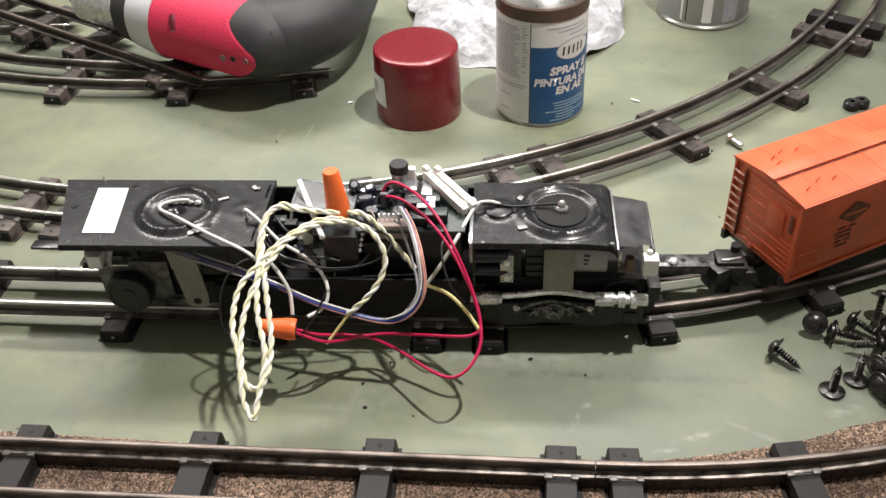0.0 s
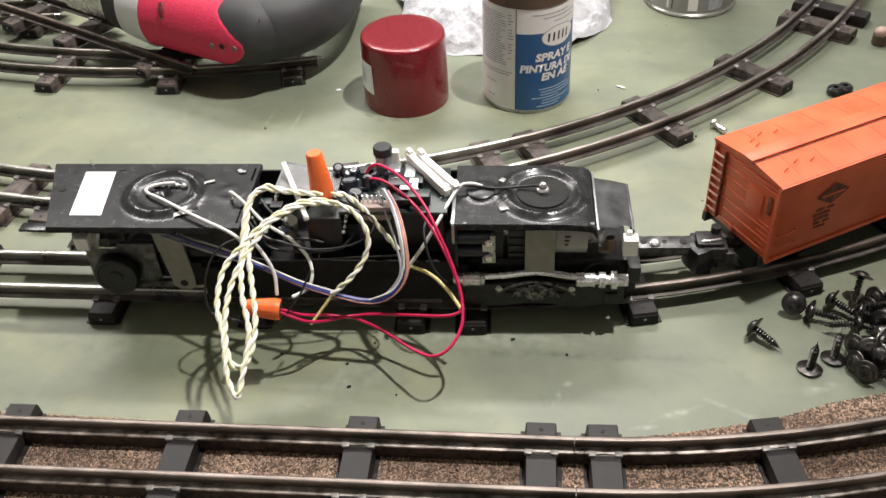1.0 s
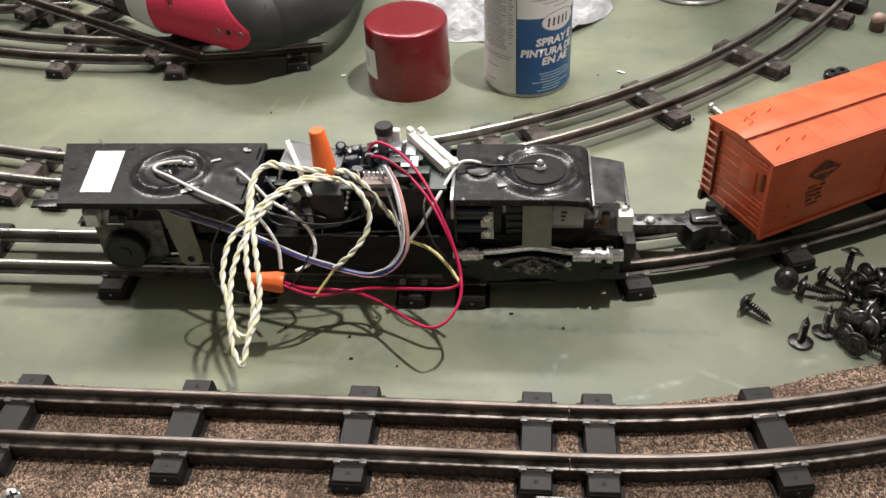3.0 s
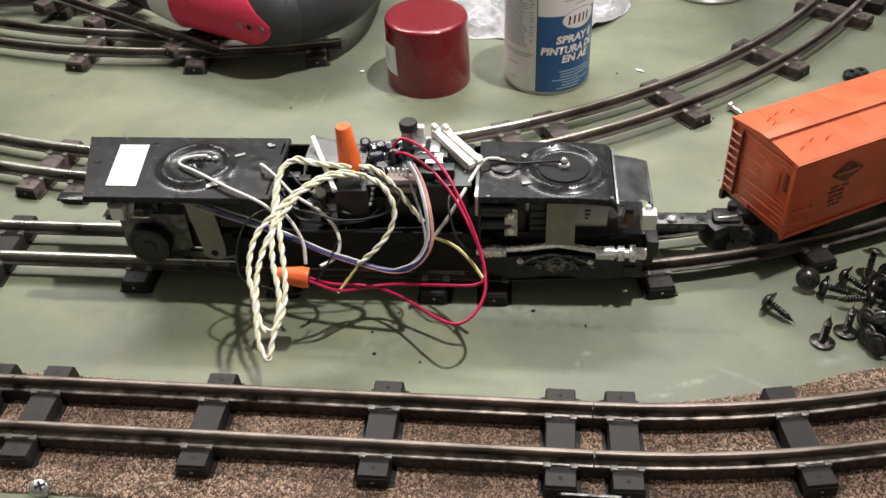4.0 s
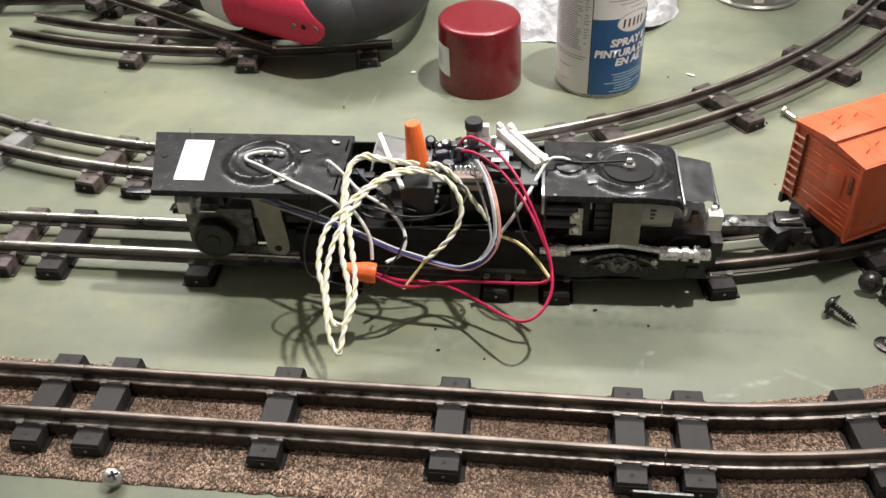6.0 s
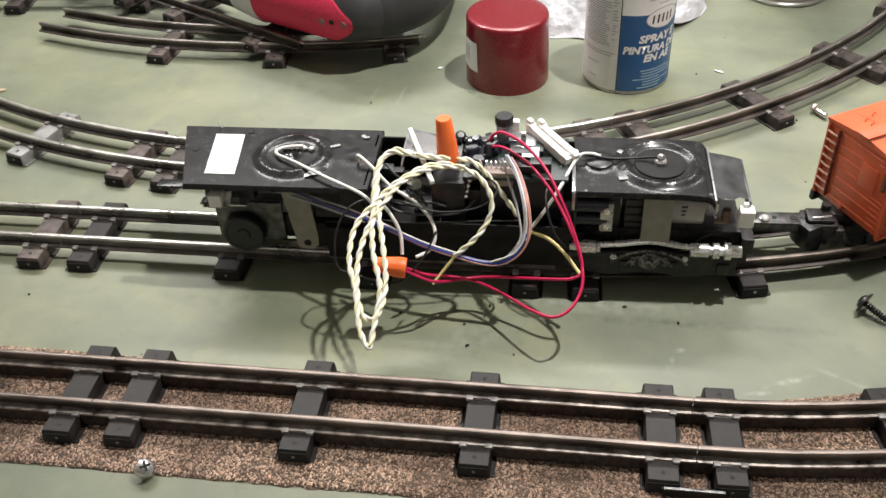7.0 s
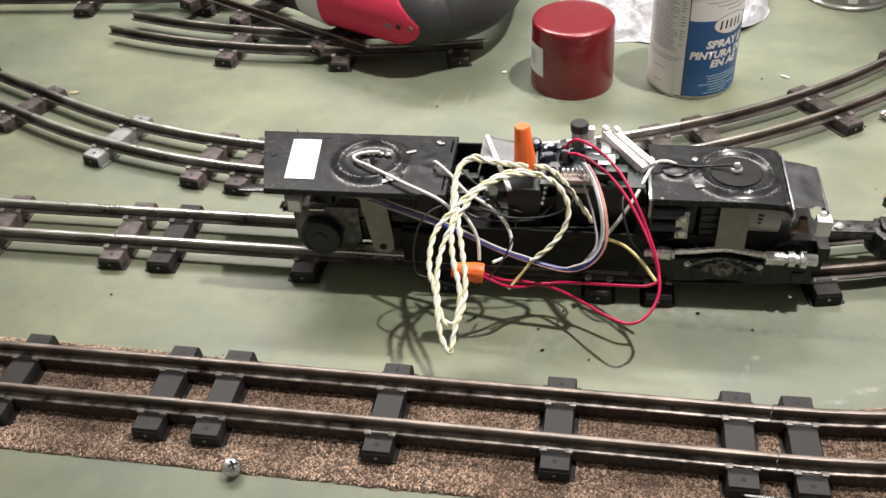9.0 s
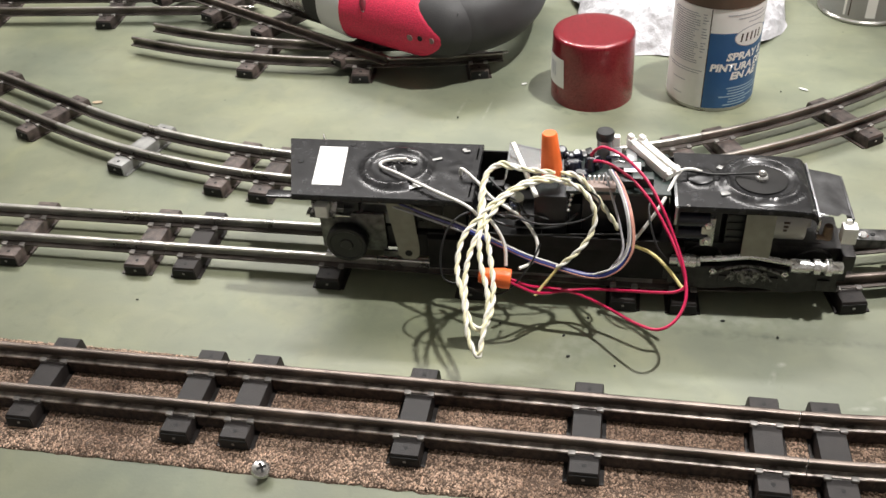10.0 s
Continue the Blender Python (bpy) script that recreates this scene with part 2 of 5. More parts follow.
BLUEPRINT = mat("blue_can_print", (0.022, 0.105, 0.28), 0.38, var=0.10, scale=50, coat=0.15)
GREYINK = mat("grey_small_print", (0.42, 0.43, 0.48), 0.55, var=0.2, scale=600)
PALEINK = mat("pale_blue_small_print", (0.32, 0.47, 0.62), 0.5, var=0.2, scale=600)
BROWN = mat("brown_can_collar", (0.11, 0.07, 0.05), 0.4, var=0.2, scale=90)
TIN = mat("tinplate", (0.52, 0.51, 0.49), 0.3, 0.9, var=0.2, scale=90)
TISSUE = mat("white_paper_towel", (0.5, 0.5, 0.52), 0.9, var=0.06, scale=120, bump=1.0, fine=190, depth=0.002)
DRILLRED = mat("red_tool_plastic", (0.66, 0.03, 0.085), 0.62, var=0.22, scale=900, bump=0.8, fine=1100)
DRILLGREY = mat("charcoal_rubber_grip", (0.033, 0.0325, 0.033), 0.6, var=0.2, scale=80, bump=0.3, fine=1500)
GREYMARK = mat("dull_pinkish_grey_plastic", (0.22, 0.13, 0.13), 0.6)
DRILLSILVER = mat("silver_plastic_ring", (0.75, 0.75, 0.77), 0.4, 0.2, var=0.05, scale=40)
SCREW = mat("dark_oxide_screw", (0.10, 0.095, 0.09), 0.33, 0.9, var=0.4, scale=400, bump=0.2, objvar=0.3)

# ---- mesh helpers (millimetres inside a thing) ----


def part(name, bm, material, parent=None, label="", smooth=35, place=None):
    """One mesh object from a bmesh in millimetres, under a thing or a part."""
    bmesh.ops.scale(bm, vec=(0.001, 0.001, 0.001), verts=bm.verts)
    bmesh.ops.recalc_face_normals(bm, faces=bm.faces)
    me = bpy.data.meshes.new(name)
    bm.to_mesh(me)
    bm.free()
    me.materials.append(material)
    if smooth:
        me.polygons.foreach_set("use_smooth", [True] * len(me.polygons))
        me.set_sharp_from_angle(angle=radians(smooth))
    ob = new(name, me)
    if parent:
        ob.parent = parent
    if place:
        ob.matrix_basis = place
    if label:
        tagged(ob, label)
    return ob


def thing(name, place, label, category, group="", kind=""):
    e = new(name)
    e.empty_display_size = 0.01
    e.matrix_basis = place
    return tagged(e, label, category, group, kind)


def bm_new():
    return bmesh.new()


def box(bm, x0, x1, y0, y1, z0, z1, bev=0.0, m=None):
    r = bmesh.ops.create_cube(bm, size=1)
    vs = r["verts"]
    for v in vs:
        v.co = Vector((x0 + (v.co.x + 0.5) * (x1 - x0), y0 + (v.co.y + 0.5) * (y1 - y0), z0 + (v.co.z + 0.5) * (z1 - z0)))
    if m:
        bmesh.ops.transform(bm, matrix=m, verts=vs)
    if bev:
        es = {e for v in vs for e in v.link_edges}
        bmesh.ops.bevel(bm, geom=list(es), offset=bev, segments=2, affect="EDGES", profile=0.6)
    return bm


def cyl(bm, a, b, r0, r1=None, seg=20, cap=True):
    a, b = Vector(a), Vector(b)
    d = b - a
    r1 = r0 if r1 is None else r1
    q = d.to_track_quat("Z", "Y").to_matrix()
    rings = []
    for c, r in ((a, r0), (b, r1)):
        rings.append([bm.verts.new(c + q @ Vector((r * math.cos(2 * math.pi * i / seg), r * math.sin(2 * math.pi * i / seg), 0))) for i in range(seg)])
    for i in range(seg):
        j = (i + 1) % seg
        bm.faces.new((rings[0][i], rings[0][j], rings[1][j], rings[1][i]))
    if cap:
        bm.faces.new(rings[0][::-1])
        bm.faces.new(rings[1])
    return bm


def lathe(bm, prof, seg=32, centre=(0, 0, 0), m=None):
    """A turned body: prof holds (radius, height) from bottom to top."""
    c = Vector(centre)
    rings, made = [], []
    for r, h in prof:
        if r <= 1e-6:
            rings.append([bm.verts.new(c + Vector((0, 0, h)))])
        else:
            rings.append([bm.verts.new(c + Vector((r * math.cos(2 * math.pi * i / seg), r * math.sin(2 * math.pi * i / seg), h))) for i in range(seg)])
        made += rings[-1]
    for lo, hi in zip(rings, rings[1:]):
        for i in range(seg):
            j = (i + 1) % seg
            if len(lo) == 1 and len(hi) > 1:
                bm.faces.new((lo[0], hi[j], hi[i]))
            elif len(hi) == 1 and len(lo) > 1:
                bm.faces.new((lo[i], lo[j], hi[0]))
            elif len(lo) > 1:
                bm.faces.new((lo[i], lo[j], hi[j], hi[i]))
    if len(rings[0]) > 1:
        bm.faces.new(rings[0][::-1])
    if len(rings[-1]) > 1:
        bm.faces.new(rings[-1])
    if m:
        bmesh.ops.transform(bm, matrix=m, verts=made)
    return bm


def spline(pts, step=8):
    """A Catmull-Rom line through control points."""
    p = [Vector(q) for q in pts]
    p = [p[0] * 2 - p[1]] + p + [p[-1] * 2 - p[-2]]
    out = []
    for i in range(1, len(p) - 2):
        for k in range(step):
            t = k / step
            a, b, c, d = p[i - 1:i + 3]
            out.append(0.5 * ((2 * b) + (c - a) * t + (2 * a - 5 * b + 4 * c - d) * t * t + (3 * b - a - 3 * c + d) * t ** 3))
    out.append(p[-2])
    return out


def frames_along(line):
    """Points of a line with two cross directions that turn as little as possible."""
    out, side = [], None
    for i, p in enumerate(line):
        d = (line[min(i + 1, len(line) - 1)] - line[max(i - 1, 0)]).normalized()
        if side is None:
            side = d.cross(Vector((0.13, 0.21, 0.97))).normalized()
        side = (side - d * side.dot(d)).normalized()
        out.append((p, side, d.cross(side)))
    return out


def tube(bm, line, r, seg=8, radii=None):
    rings = []
    fr = frames_along(line)
    for k, (p, u, v) in enumerate(fr):
        rr = radii[k] if radii else r
        rings.append([bm.verts.new(p + (u * math.cos(2 * math.pi * i / seg) + v * math.sin(2 * math.pi * i / seg)) * rr) for i in range(seg)])
    for lo, hi in zip(rings, rings[1:]):
        for i in range(seg):
            j = (i + 1) % seg
            bm.faces.new((lo[i], lo[j], hi[j], hi[i]))
    bm.faces.new(rings[0][::-1])
    bm.faces.new(rings[-1])
    return bm


def twist(line, radius, pitch, phase):
    """A strand that winds round a line."""
    out, s = [], 0.0
    for k, (p, u, v) in enumerate(frames_along(line)):
        if k:
            s += (p - line[k - 1]).length
        a = phase + 2 * math.pi * s / pitch
        out.append(p + (u * math.cos(a) + v * math.sin(a)) * radius)
    return out


def resample(line, step):
    out, left = [line[0]], step
    for a, b in zip(line, line[1:]):
        n = (b - a).length
        at = left
        while at <= n:
            out.append(a.lerp(b, at / n))
            at += step
        left = at - n
    out.append(line[-1])
    return out


def grid(bm, rows, close=False):
    vs = [[bm.verts.new(p) for p in row] for row in rows]
    for a, b in zip(vs, vs[1:]):
        n = len(a)
        for i in range(n if close else n - 1):
            j = (i + 1) % n
            bm.faces.new((a[i], a[j], b[j], b[i]))
    return vs


def ball(bm, c, r, su=12, sv=8, squash=1.0):
    prof = [(r * math.sin(math.pi * i / sv), -r * squash * math.cos(math.pi * i / sv)) for i in range(sv + 1)]
    prof[0], prof[-1] = (0, prof[0][1]), (0, prof[-1][1])
    return lathe(bm, prof, su, c)


# ---- room ----
bm = bm_new()
box(bm, -1500, 1500, -420, 1500, -22, 0, 1.5)
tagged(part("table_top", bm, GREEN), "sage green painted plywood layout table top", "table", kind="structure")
for x, y in ((-1.4, -0.36), (1.4, -0.36), (-1.4, 1.4), (1.4, 1.4)):
    bm = bm_new()
    box(bm, -40, 40, -40, 40, -760, -22.5, 2)
    tagged(part("table_leg", bm, WALL, None, "", 35, pose(x, y, 0)), "square wooden leg under the layout table", "table leg", kind="structure")
# unseen room added for bounce; north wall split to shape the cap's reflection
for name, b, material, label in (
        ("floor", (-2600, 2600, -2000, 2700, -800, -760), CONCRETE, "grey concrete basement floor"),
        ("ceiling", (-2600, 2600, -2000, 2700, 1550, 1600), WALL, "pale painted basement ceiling"),
        ("wall_north", (-2600, -330, 2700, 2780, -800, 1600), DARKWALL, "unseen dark wall half, added for the cap's reflection"),
        ("wall_north", (-329, 2600, 2696, 2776, -800, 1600), PALEWALL, "pale painted basement wall"),
        ("wall_south", (-2600, 2600, -2080, -2000, -800, 1600), WALL, "pale painted basement wall"),
        ("wall_west", (-2680, -2600, -2000, 2700, -800, 1600), WALL, "pale painted basement wall"),
        ("wall_east", (2600, 2680, -2000, 2700, -800, 1600), WALL, "pale painted basement wall")):
    bm = bm_new()
    box(bm, *b)
    tagged(part(name, bm, material), label, name.split("_")[0], kind="structure")

# ---- track ----
GAUGE = 12.6   # half, rail centre to track centre
HEAD_PROFILE = ((-0.45, 1.0), (0.45, 1.0), (0.5, 3.6), (1.15, 4.15), (1.4, 4.8), (1.42, 5.5), (1.2, 6.0), (0.8, 6.2), (-0.8, 6.2), (-1.2, 6.0), (-1.42, 5.5), (-1.4, 4.8), (-1.15, 4.15), (-0.5, 3.6))
FOOT_PROFILE = ((-3.4, 0.0), (3.4, 0.0), (3.4, 0.8), (0.45, 1.3), (-0.45, 1.3), (-3.4, 0.8))
TIE_TOP = 7.0


def straight(x0, y0, angle):
    """A line from a start: s along, o across (left positive)."""
    c, s_ = math.cos(radians(angle)), math.sin(radians(angle))
    return lambda s, o: (Vector((x0 + c * s - s_ * o, y0 + s_ * s + c * o, 0)), radians(angle))


def arc(cx, cy, radius):
    """A curve whose centre lies beyond it; s is the angle in degrees from its nearest point, o goes towards the centre."""
    return lambda s, o: (Vector((cx + (radius - o) * math.sin(radians(s)), cy - (radius - o) * math.cos(radians(s)), 0)), radians(s))


def tie_mesh():
    """Pressed channel: flat top, flared sides, chamfered ends, two eyelets at each end."""
    bm = bm_new()
    rows = []
    for y, hz in ((-26.3, 0.0), (-25.9, 6.2), (-25.3, 7.0), (25.3, 7.0), (25.9, 6.2), (26.3, 0.0)):
        rows.append([Vector((-6.7, y, 0)), Vector((-6.4, y, hz * 0.88)), Vector((-5.9, y, hz)), Vector((5.9, y, hz)), Vector((6.4, y, hz * 0.88)), Vector((6.7, y, 0))])
    vs = grid(bm, rows)
    # turned-out flange along both sides
    for sx in (-1, 1):
        box(bm, sx * 7.6 - 0.9, sx * 7.6 + 0.9, -25.6, 25.6, 0, 0.7)
    bmesh.ops.remove_doubles(bm, verts=bm.verts, dist=0.001)
    return bm


TIE_BLACK = part("tie", tie_mesh(), TIE)
TIE_RUSTY = part("tie", tie_mesh(), RUSTY)
# pale copy of the tie: glare on its top is put into the colour
TIE_GLARE = part("tie", tie_mesh(), GREYTIN)
bm = bm_new()
for sx in (-1, 1):
    box(bm, sx * 5.3 - 1.6, sx * 5.3 + 1.6, -4.7, -1.4, 6.6, 8.3, 0.6)
box(bm, -4.0, 4.0, -3.6, -2.4, 6.9, 7.15, 0.1)
CLIP_OB = part("rail_clip", bm, CLIP)
bm = bm_new()
cyl(bm, (0, -21.6, 6.8), (0, -21.6, 7.1), 0.95, seg=10)
EYE_OB = part("eyelet", bm, HOLE)
bm = bm_new()
box(bm, -0.65, 0.65, -26.7, -26.0, 3.0, 4.2, 0.25)
TAB_OB = part("end_tab", bm, CLIP)
# dark plate paints the shade in the tie's hollow near end
bm = bm_new()
box(bm, -5.9, 5.9, -26.42, -26.0, 0.4, 5.9, 0.2)
END_OB = part("tie_end", bm, HOLE)
for o in (TIE_BLACK, TIE_RUSTY, TIE_GLARE, CLIP_OB, EYE_OB, TAB_OB, END_OB):
    bpy.data.objects.remove(o)
TIE_BLACK, TIE_RUSTY, TIE_GLARE, CLIP_ME, EYE_ME, TAB_ME, END_ME = [bpy.data.meshes[k] for k in ("tie", "tie.001", "tie.002", "rail_clip", "eyelet", "end_tab", "tie_end")]


def mesh_part(name, me, parent, place):
    o = new(name, me)
    o.parent, o.matrix_basis = parent, place
    return o


def track(path, s0, s1, ties, label, group, z=0.0, rusty=False, rail=RAIL, steps=2, tilt=None, bright=()):
    """One section of two-rail track: two rails, ties with clips and eyelets, joining pins."""
    e = thing("track_section", tilt or pose(0, 0, z), label, "model track", group)
    for side in (-1, 1):
        line = []
        for k in range(steps + 1):
            p, a = path(s0 + (s1 - s0) * k / steps, side * GAUGE)
            line.append((p, a))
        ra = None
        for nm, prof, material in (("rail", HEAD_PROFILE, rail), ("rail_foot", FOOT_PROFILE, RAILBASE if z > 0 else RAILFOOT)):
            bm = bm_new()
            rows = [[p + Vector((-math.sin(a) * px, math.cos(a) * px, TIE_TOP + pz)) for px, pz in prof] for p, a in line]
            vs = grid(bm, rows, close=True)
            bm.faces.new(vs[0])
            bm.faces.new(vs[-1][::-1])
            o = part(nm, bm, material, ra or e, "", 60 if nm == "rail" else 20)
            ra = ra or o
        bm = bm_new()
        p, a = line[-1]
        d = Vector((math.cos(a), math.sin(a), 0))
        cyl(bm, p + Vector((0, 0, TIE_TOP + 5.1)) - d * 3, p + Vector((0, 0, TIE_TOP + 5.1)) + d * 4, 0.75, seg=8)
        part("joining_pin", bm, STEEL, ra)
    for s in ties:
        p, a = path(s, 0)
        t = mesh_part("tie", TIE_GLARE if s in bright else TIE_RUSTY if rusty else TIE_BLACK, e, Matrix.Translation(p * 0.001) @ pose(0, 0, 0, 0, 0, math.degrees(a)))
        for side in (-1, 1):
            mesh_part("rail_clip", CLIP_ME, t, pose(0, side * GAUGE * 0.001, 0))
        mesh_part("eyelet", EYE_ME, t, pose(0, 0, 0))
        mesh_part("eyelet", EYE_ME, t, pose(0, 0, 0, 0, 0, 180))
        mesh_part("end_tab", TAB_ME, t, pose(0, 0, 0))
        mesh_part("tie_end", END_ME, t, pose(0, 0, 0))
    return e


FRONT = "front track on roadbed"
TRAIN = "track under the train"
REAR = "rear curved track"
LOOSE = "loose track under the drill"
fz = 0.0015
fp = straight(0, -13.0, 0)
L1 = "two-rail straight model track with black steel ties on brown roadbed"
L2 = "two-rail curved model track with black steel ties on brown roadbed"
track(fp, -257.5, -4.0, (-243.5, -167, -92, -17), L1, FRONT, fz)
track(fp, -511.5, -258.0, (-497, -421, -346, -271), L1, FRONT, fz)
fa = arc(-3.5, 482.0, 495)
track(fa, 0, 30, (1.45, 9.7, 18.6, 28.4), L2, FRONT, fz, steps=14)
track(fa, 30.06, 60, (31.5, 40.8, 50.0, 58.4), L2, FRONT, fz, steps=14)
lock = thing("track_lock", pose(-0.0035, -0.013, fz), "bent black steel clip locking two track ends together", "track clip")
bm = bm_new()
box(bm, -13.5, 10.5, -28.0, -27.0, 0.2, 4.6, 0.3)
box(bm, -13.5, 10.5, -27.2, -24.0, 0.2, 1.0, 0.2)
lk = part("clip_plate", bm, TIE, lock)
bm = bm_new()
box(bm, -13.2, 10.2, -28.1, -26.8, 4.5, 5.1, 0.2)
part("clip_edge", bm, ARM, lk, "worn bright upper edge")
tp = straight(0, 97.7, 0)
L3 = "two-rail straight model track with black steel ties on the green table"
L4 = "two-rail curved model track with black steel ties on the green table"
track(tp, -325, -64.5, (-311, -231, -155, -78.5), L3, TRAIN, rail=RAIL_GLEAM)
track(tp, -586, -325.5, (-572, -494, -416, -339), L3, TRAIN, rusty=True, rail=RAIL_GLEAM)
ta = arc(-70, 592.7, 495)
track(ta, 0.6, 30.6, (2.3, 11.3, 20.6, 28.9), L4, TRAIN, steps=14)
track(ta, 30.66, 60.6, (32.2, 41.4, 50.6, 58.9), L4, TRAIN, steps=14)
rp = arc(-235, 661.2, 495)
L5 = "two-rail curved model track with rusty dark ties behind the train"
track(rp, -8, 24.35, (-6.4, 2.6, 13, 22.7), L5, REAR, rusty=True, rail=RAIL_GLEAM, steps=14)
track(rp, 24.4, 57.7, (26.1, 35.6, 45.9, 56.1), L5, REAR, rusty=True, rail=RAILMID, steps=14)
track(rp, 57.76, 87, (59.3, 68, 77, 85.4), L5, REAR, steps=14)
# the tie at -17.8 takes the pale glare copy
track(rp, -25, -8.06, (-9.7, -17.8), L5, REAR, rusty=True, rail=RAIL_GLEAM, steps=8, bright=(-17.8,))
rp0 = rp(-25, 0)[0]
back = straight(rp0.x, rp0.y, -25)
track(back, -250, -0.6, (-24, -100, -176, -240), L5, REAR, rusty=True, rail=RAILMID)
L6 = "loose tarnished curved track section lying under the drill"
track(arc(-300, 811.2, 495), -17.5, 15, (-5.8, 3.7, 13), L6, LOOSE, rusty=True, steps=10, rail=RAILMID)
track(straight(-660, 379, 4), 0, 280, (14, 62, 162, 262), "loose tarnished straight track section behind the drill", LOOSE, rusty=True, rail=RAILMID)
track(straight(0, 0, 0), -150, 98, (-136, -76, -20, 60), "loose dark track section lying across the others under the drill", LOOSE, rusty=True,
      tilt=pose(-0.328, 0.353, 0.0075, 0, 0.6, -27.6))

# ---- roadbed ----
PROFILE = ((-37.5, 0), (-36.5, 0.9), (-31.5, 1.5), (-25, 1.5), (0, 1.5), (22, 1.5), (27, 1.5), (30.5, 0.9), (31.5, 0))


def inset(s):
    """How far the strip's far edge draws in under the rail, by the place along it."""
    return float(np.interp(s, (-500, -300, -205, -120, -4, 2, 11, 14, 60), (2, 3, 5.5, 8, 8, 7, 0, -4, -4)))


def roadbed(path, s0, s1, steps, label):
    rng = np.random.default_rng(int(abs(s0) * 10 + steps))
    bm = bm_new()
    rows = []
    for k in range(steps + 1):
        s = s0 + (s1 - s0) * k / steps
        row = []
        for o, h in PROFILE:
            o = o - inset(s) * max(0.0, o / 31.5)
            p, a = path(s, o + (rng.normal() * 0.35 if abs(o) > 28 else 0))
            row.append(p + Vector((0, 0, h + (rng.normal() * 0.12 if h > 1 else 0))))
        rows.append(row)
    grid(bm, rows)
    e = part("roadbed", bm, RUBBER, None, "", 60)
    tagged(e, label, "roadbed", kind="structure")
    # moulded ribs that carry the rails
    for side in (-1, 1):
        bm = bm_new()
        rows = []
        for k in range(steps + 1):
            p, a = path(s0 + (s1 - s0) * k / steps, side * GAUGE)
            across = Vector((-math.sin(a), math.cos(a), 0))
            rows.append([p + across * px + Vector((0, 0, pz)) for px, pz in ((-3.0, 1.2), (-2.5, 7.9), (2.5, 7.9), (3.0, 1.2))])
        grid(bm, rows)
        part("rail_rib", bm, RIB, e, "dark moulded rubber rib under the rail", 30)
    # loose-looking rubber grains over it
    length = (s1 - s0) if abs(s1 - s0) > 100 else radians(s1 - s0) * 495
    n = int(length * 75 / 0.55)
    verts, faces, m = [], [], 0
    po, ph = [q[0] for q in PROFILE], [q[1] for q in PROFILE]
    us, os_ = rng.random(n), -37.2 + rng.random(n) * 68.4
    sizes, turns, offs = rng.uniform(0.32, 0.72, n), rng.random(n) * 6.28, rng.normal(size=(n, 6, 3)) * 0.12
    octa = np.array([(1.5, 0, 0), (0, 0.8, 0), (-1.5, 0, 0), (0, -0.8, 0), (0, 0, 0.8), (0, 0, -0.8)])
    tri = ((0, 1, 4), (1, 2, 4), (2, 3, 4), (3, 0, 4), (1, 0, 5), (2, 1, 5), (3, 2, 5), (0, 3, 5))
    for i in range(n):
        sa = s0 + (s1 - s0) * us[i]
        p, a = path(sa, os_[i] - inset(sa) * max(0.0, os_[i] / 31.5))
        c, s_ = math.cos(turns[i]), math.sin(turns[i])
        q = (octa + offs[i]) * sizes[i]
        x, y = q[:, 0] * c - q[:, 1] * s_ + p.x, q[:, 0] * s_ + q[:, 1] * c + p.y
        zz = q[:, 2] + float(np.interp(os_[i], po, ph))
        verts.extend(zip(x * 0.001, y * 0.001, zz * 0.001))
        faces.extend([(m + t[0], m + t[1], m + t[2]) for t in tri])
        m += 6
    me = bpy.data.meshes.new("roadbed_grains")
    me.from_pydata(verts, [], faces)
    me.materials.append(GRAIN)
    g = new("roadbed_grains", me)
    g.parent = e
    tagged(g, "brown and tan rubber grains", "", "", "stuff")
    return e


RB = "brown granular rubber roadbed strip under the track"
roadbed(fp, -511.5, -3.5, 180, RB)
roadbed(fa, 0, 60, 180, RB)

# ---- locomotive chassis with its wires ----
loco = thing("locomotive_chassis", pose(-0.1175, 0.1003, 0, 0, 0, 1.3), "bodyless black model locomotive chassis with loose wires, on its track", "model locomotive")


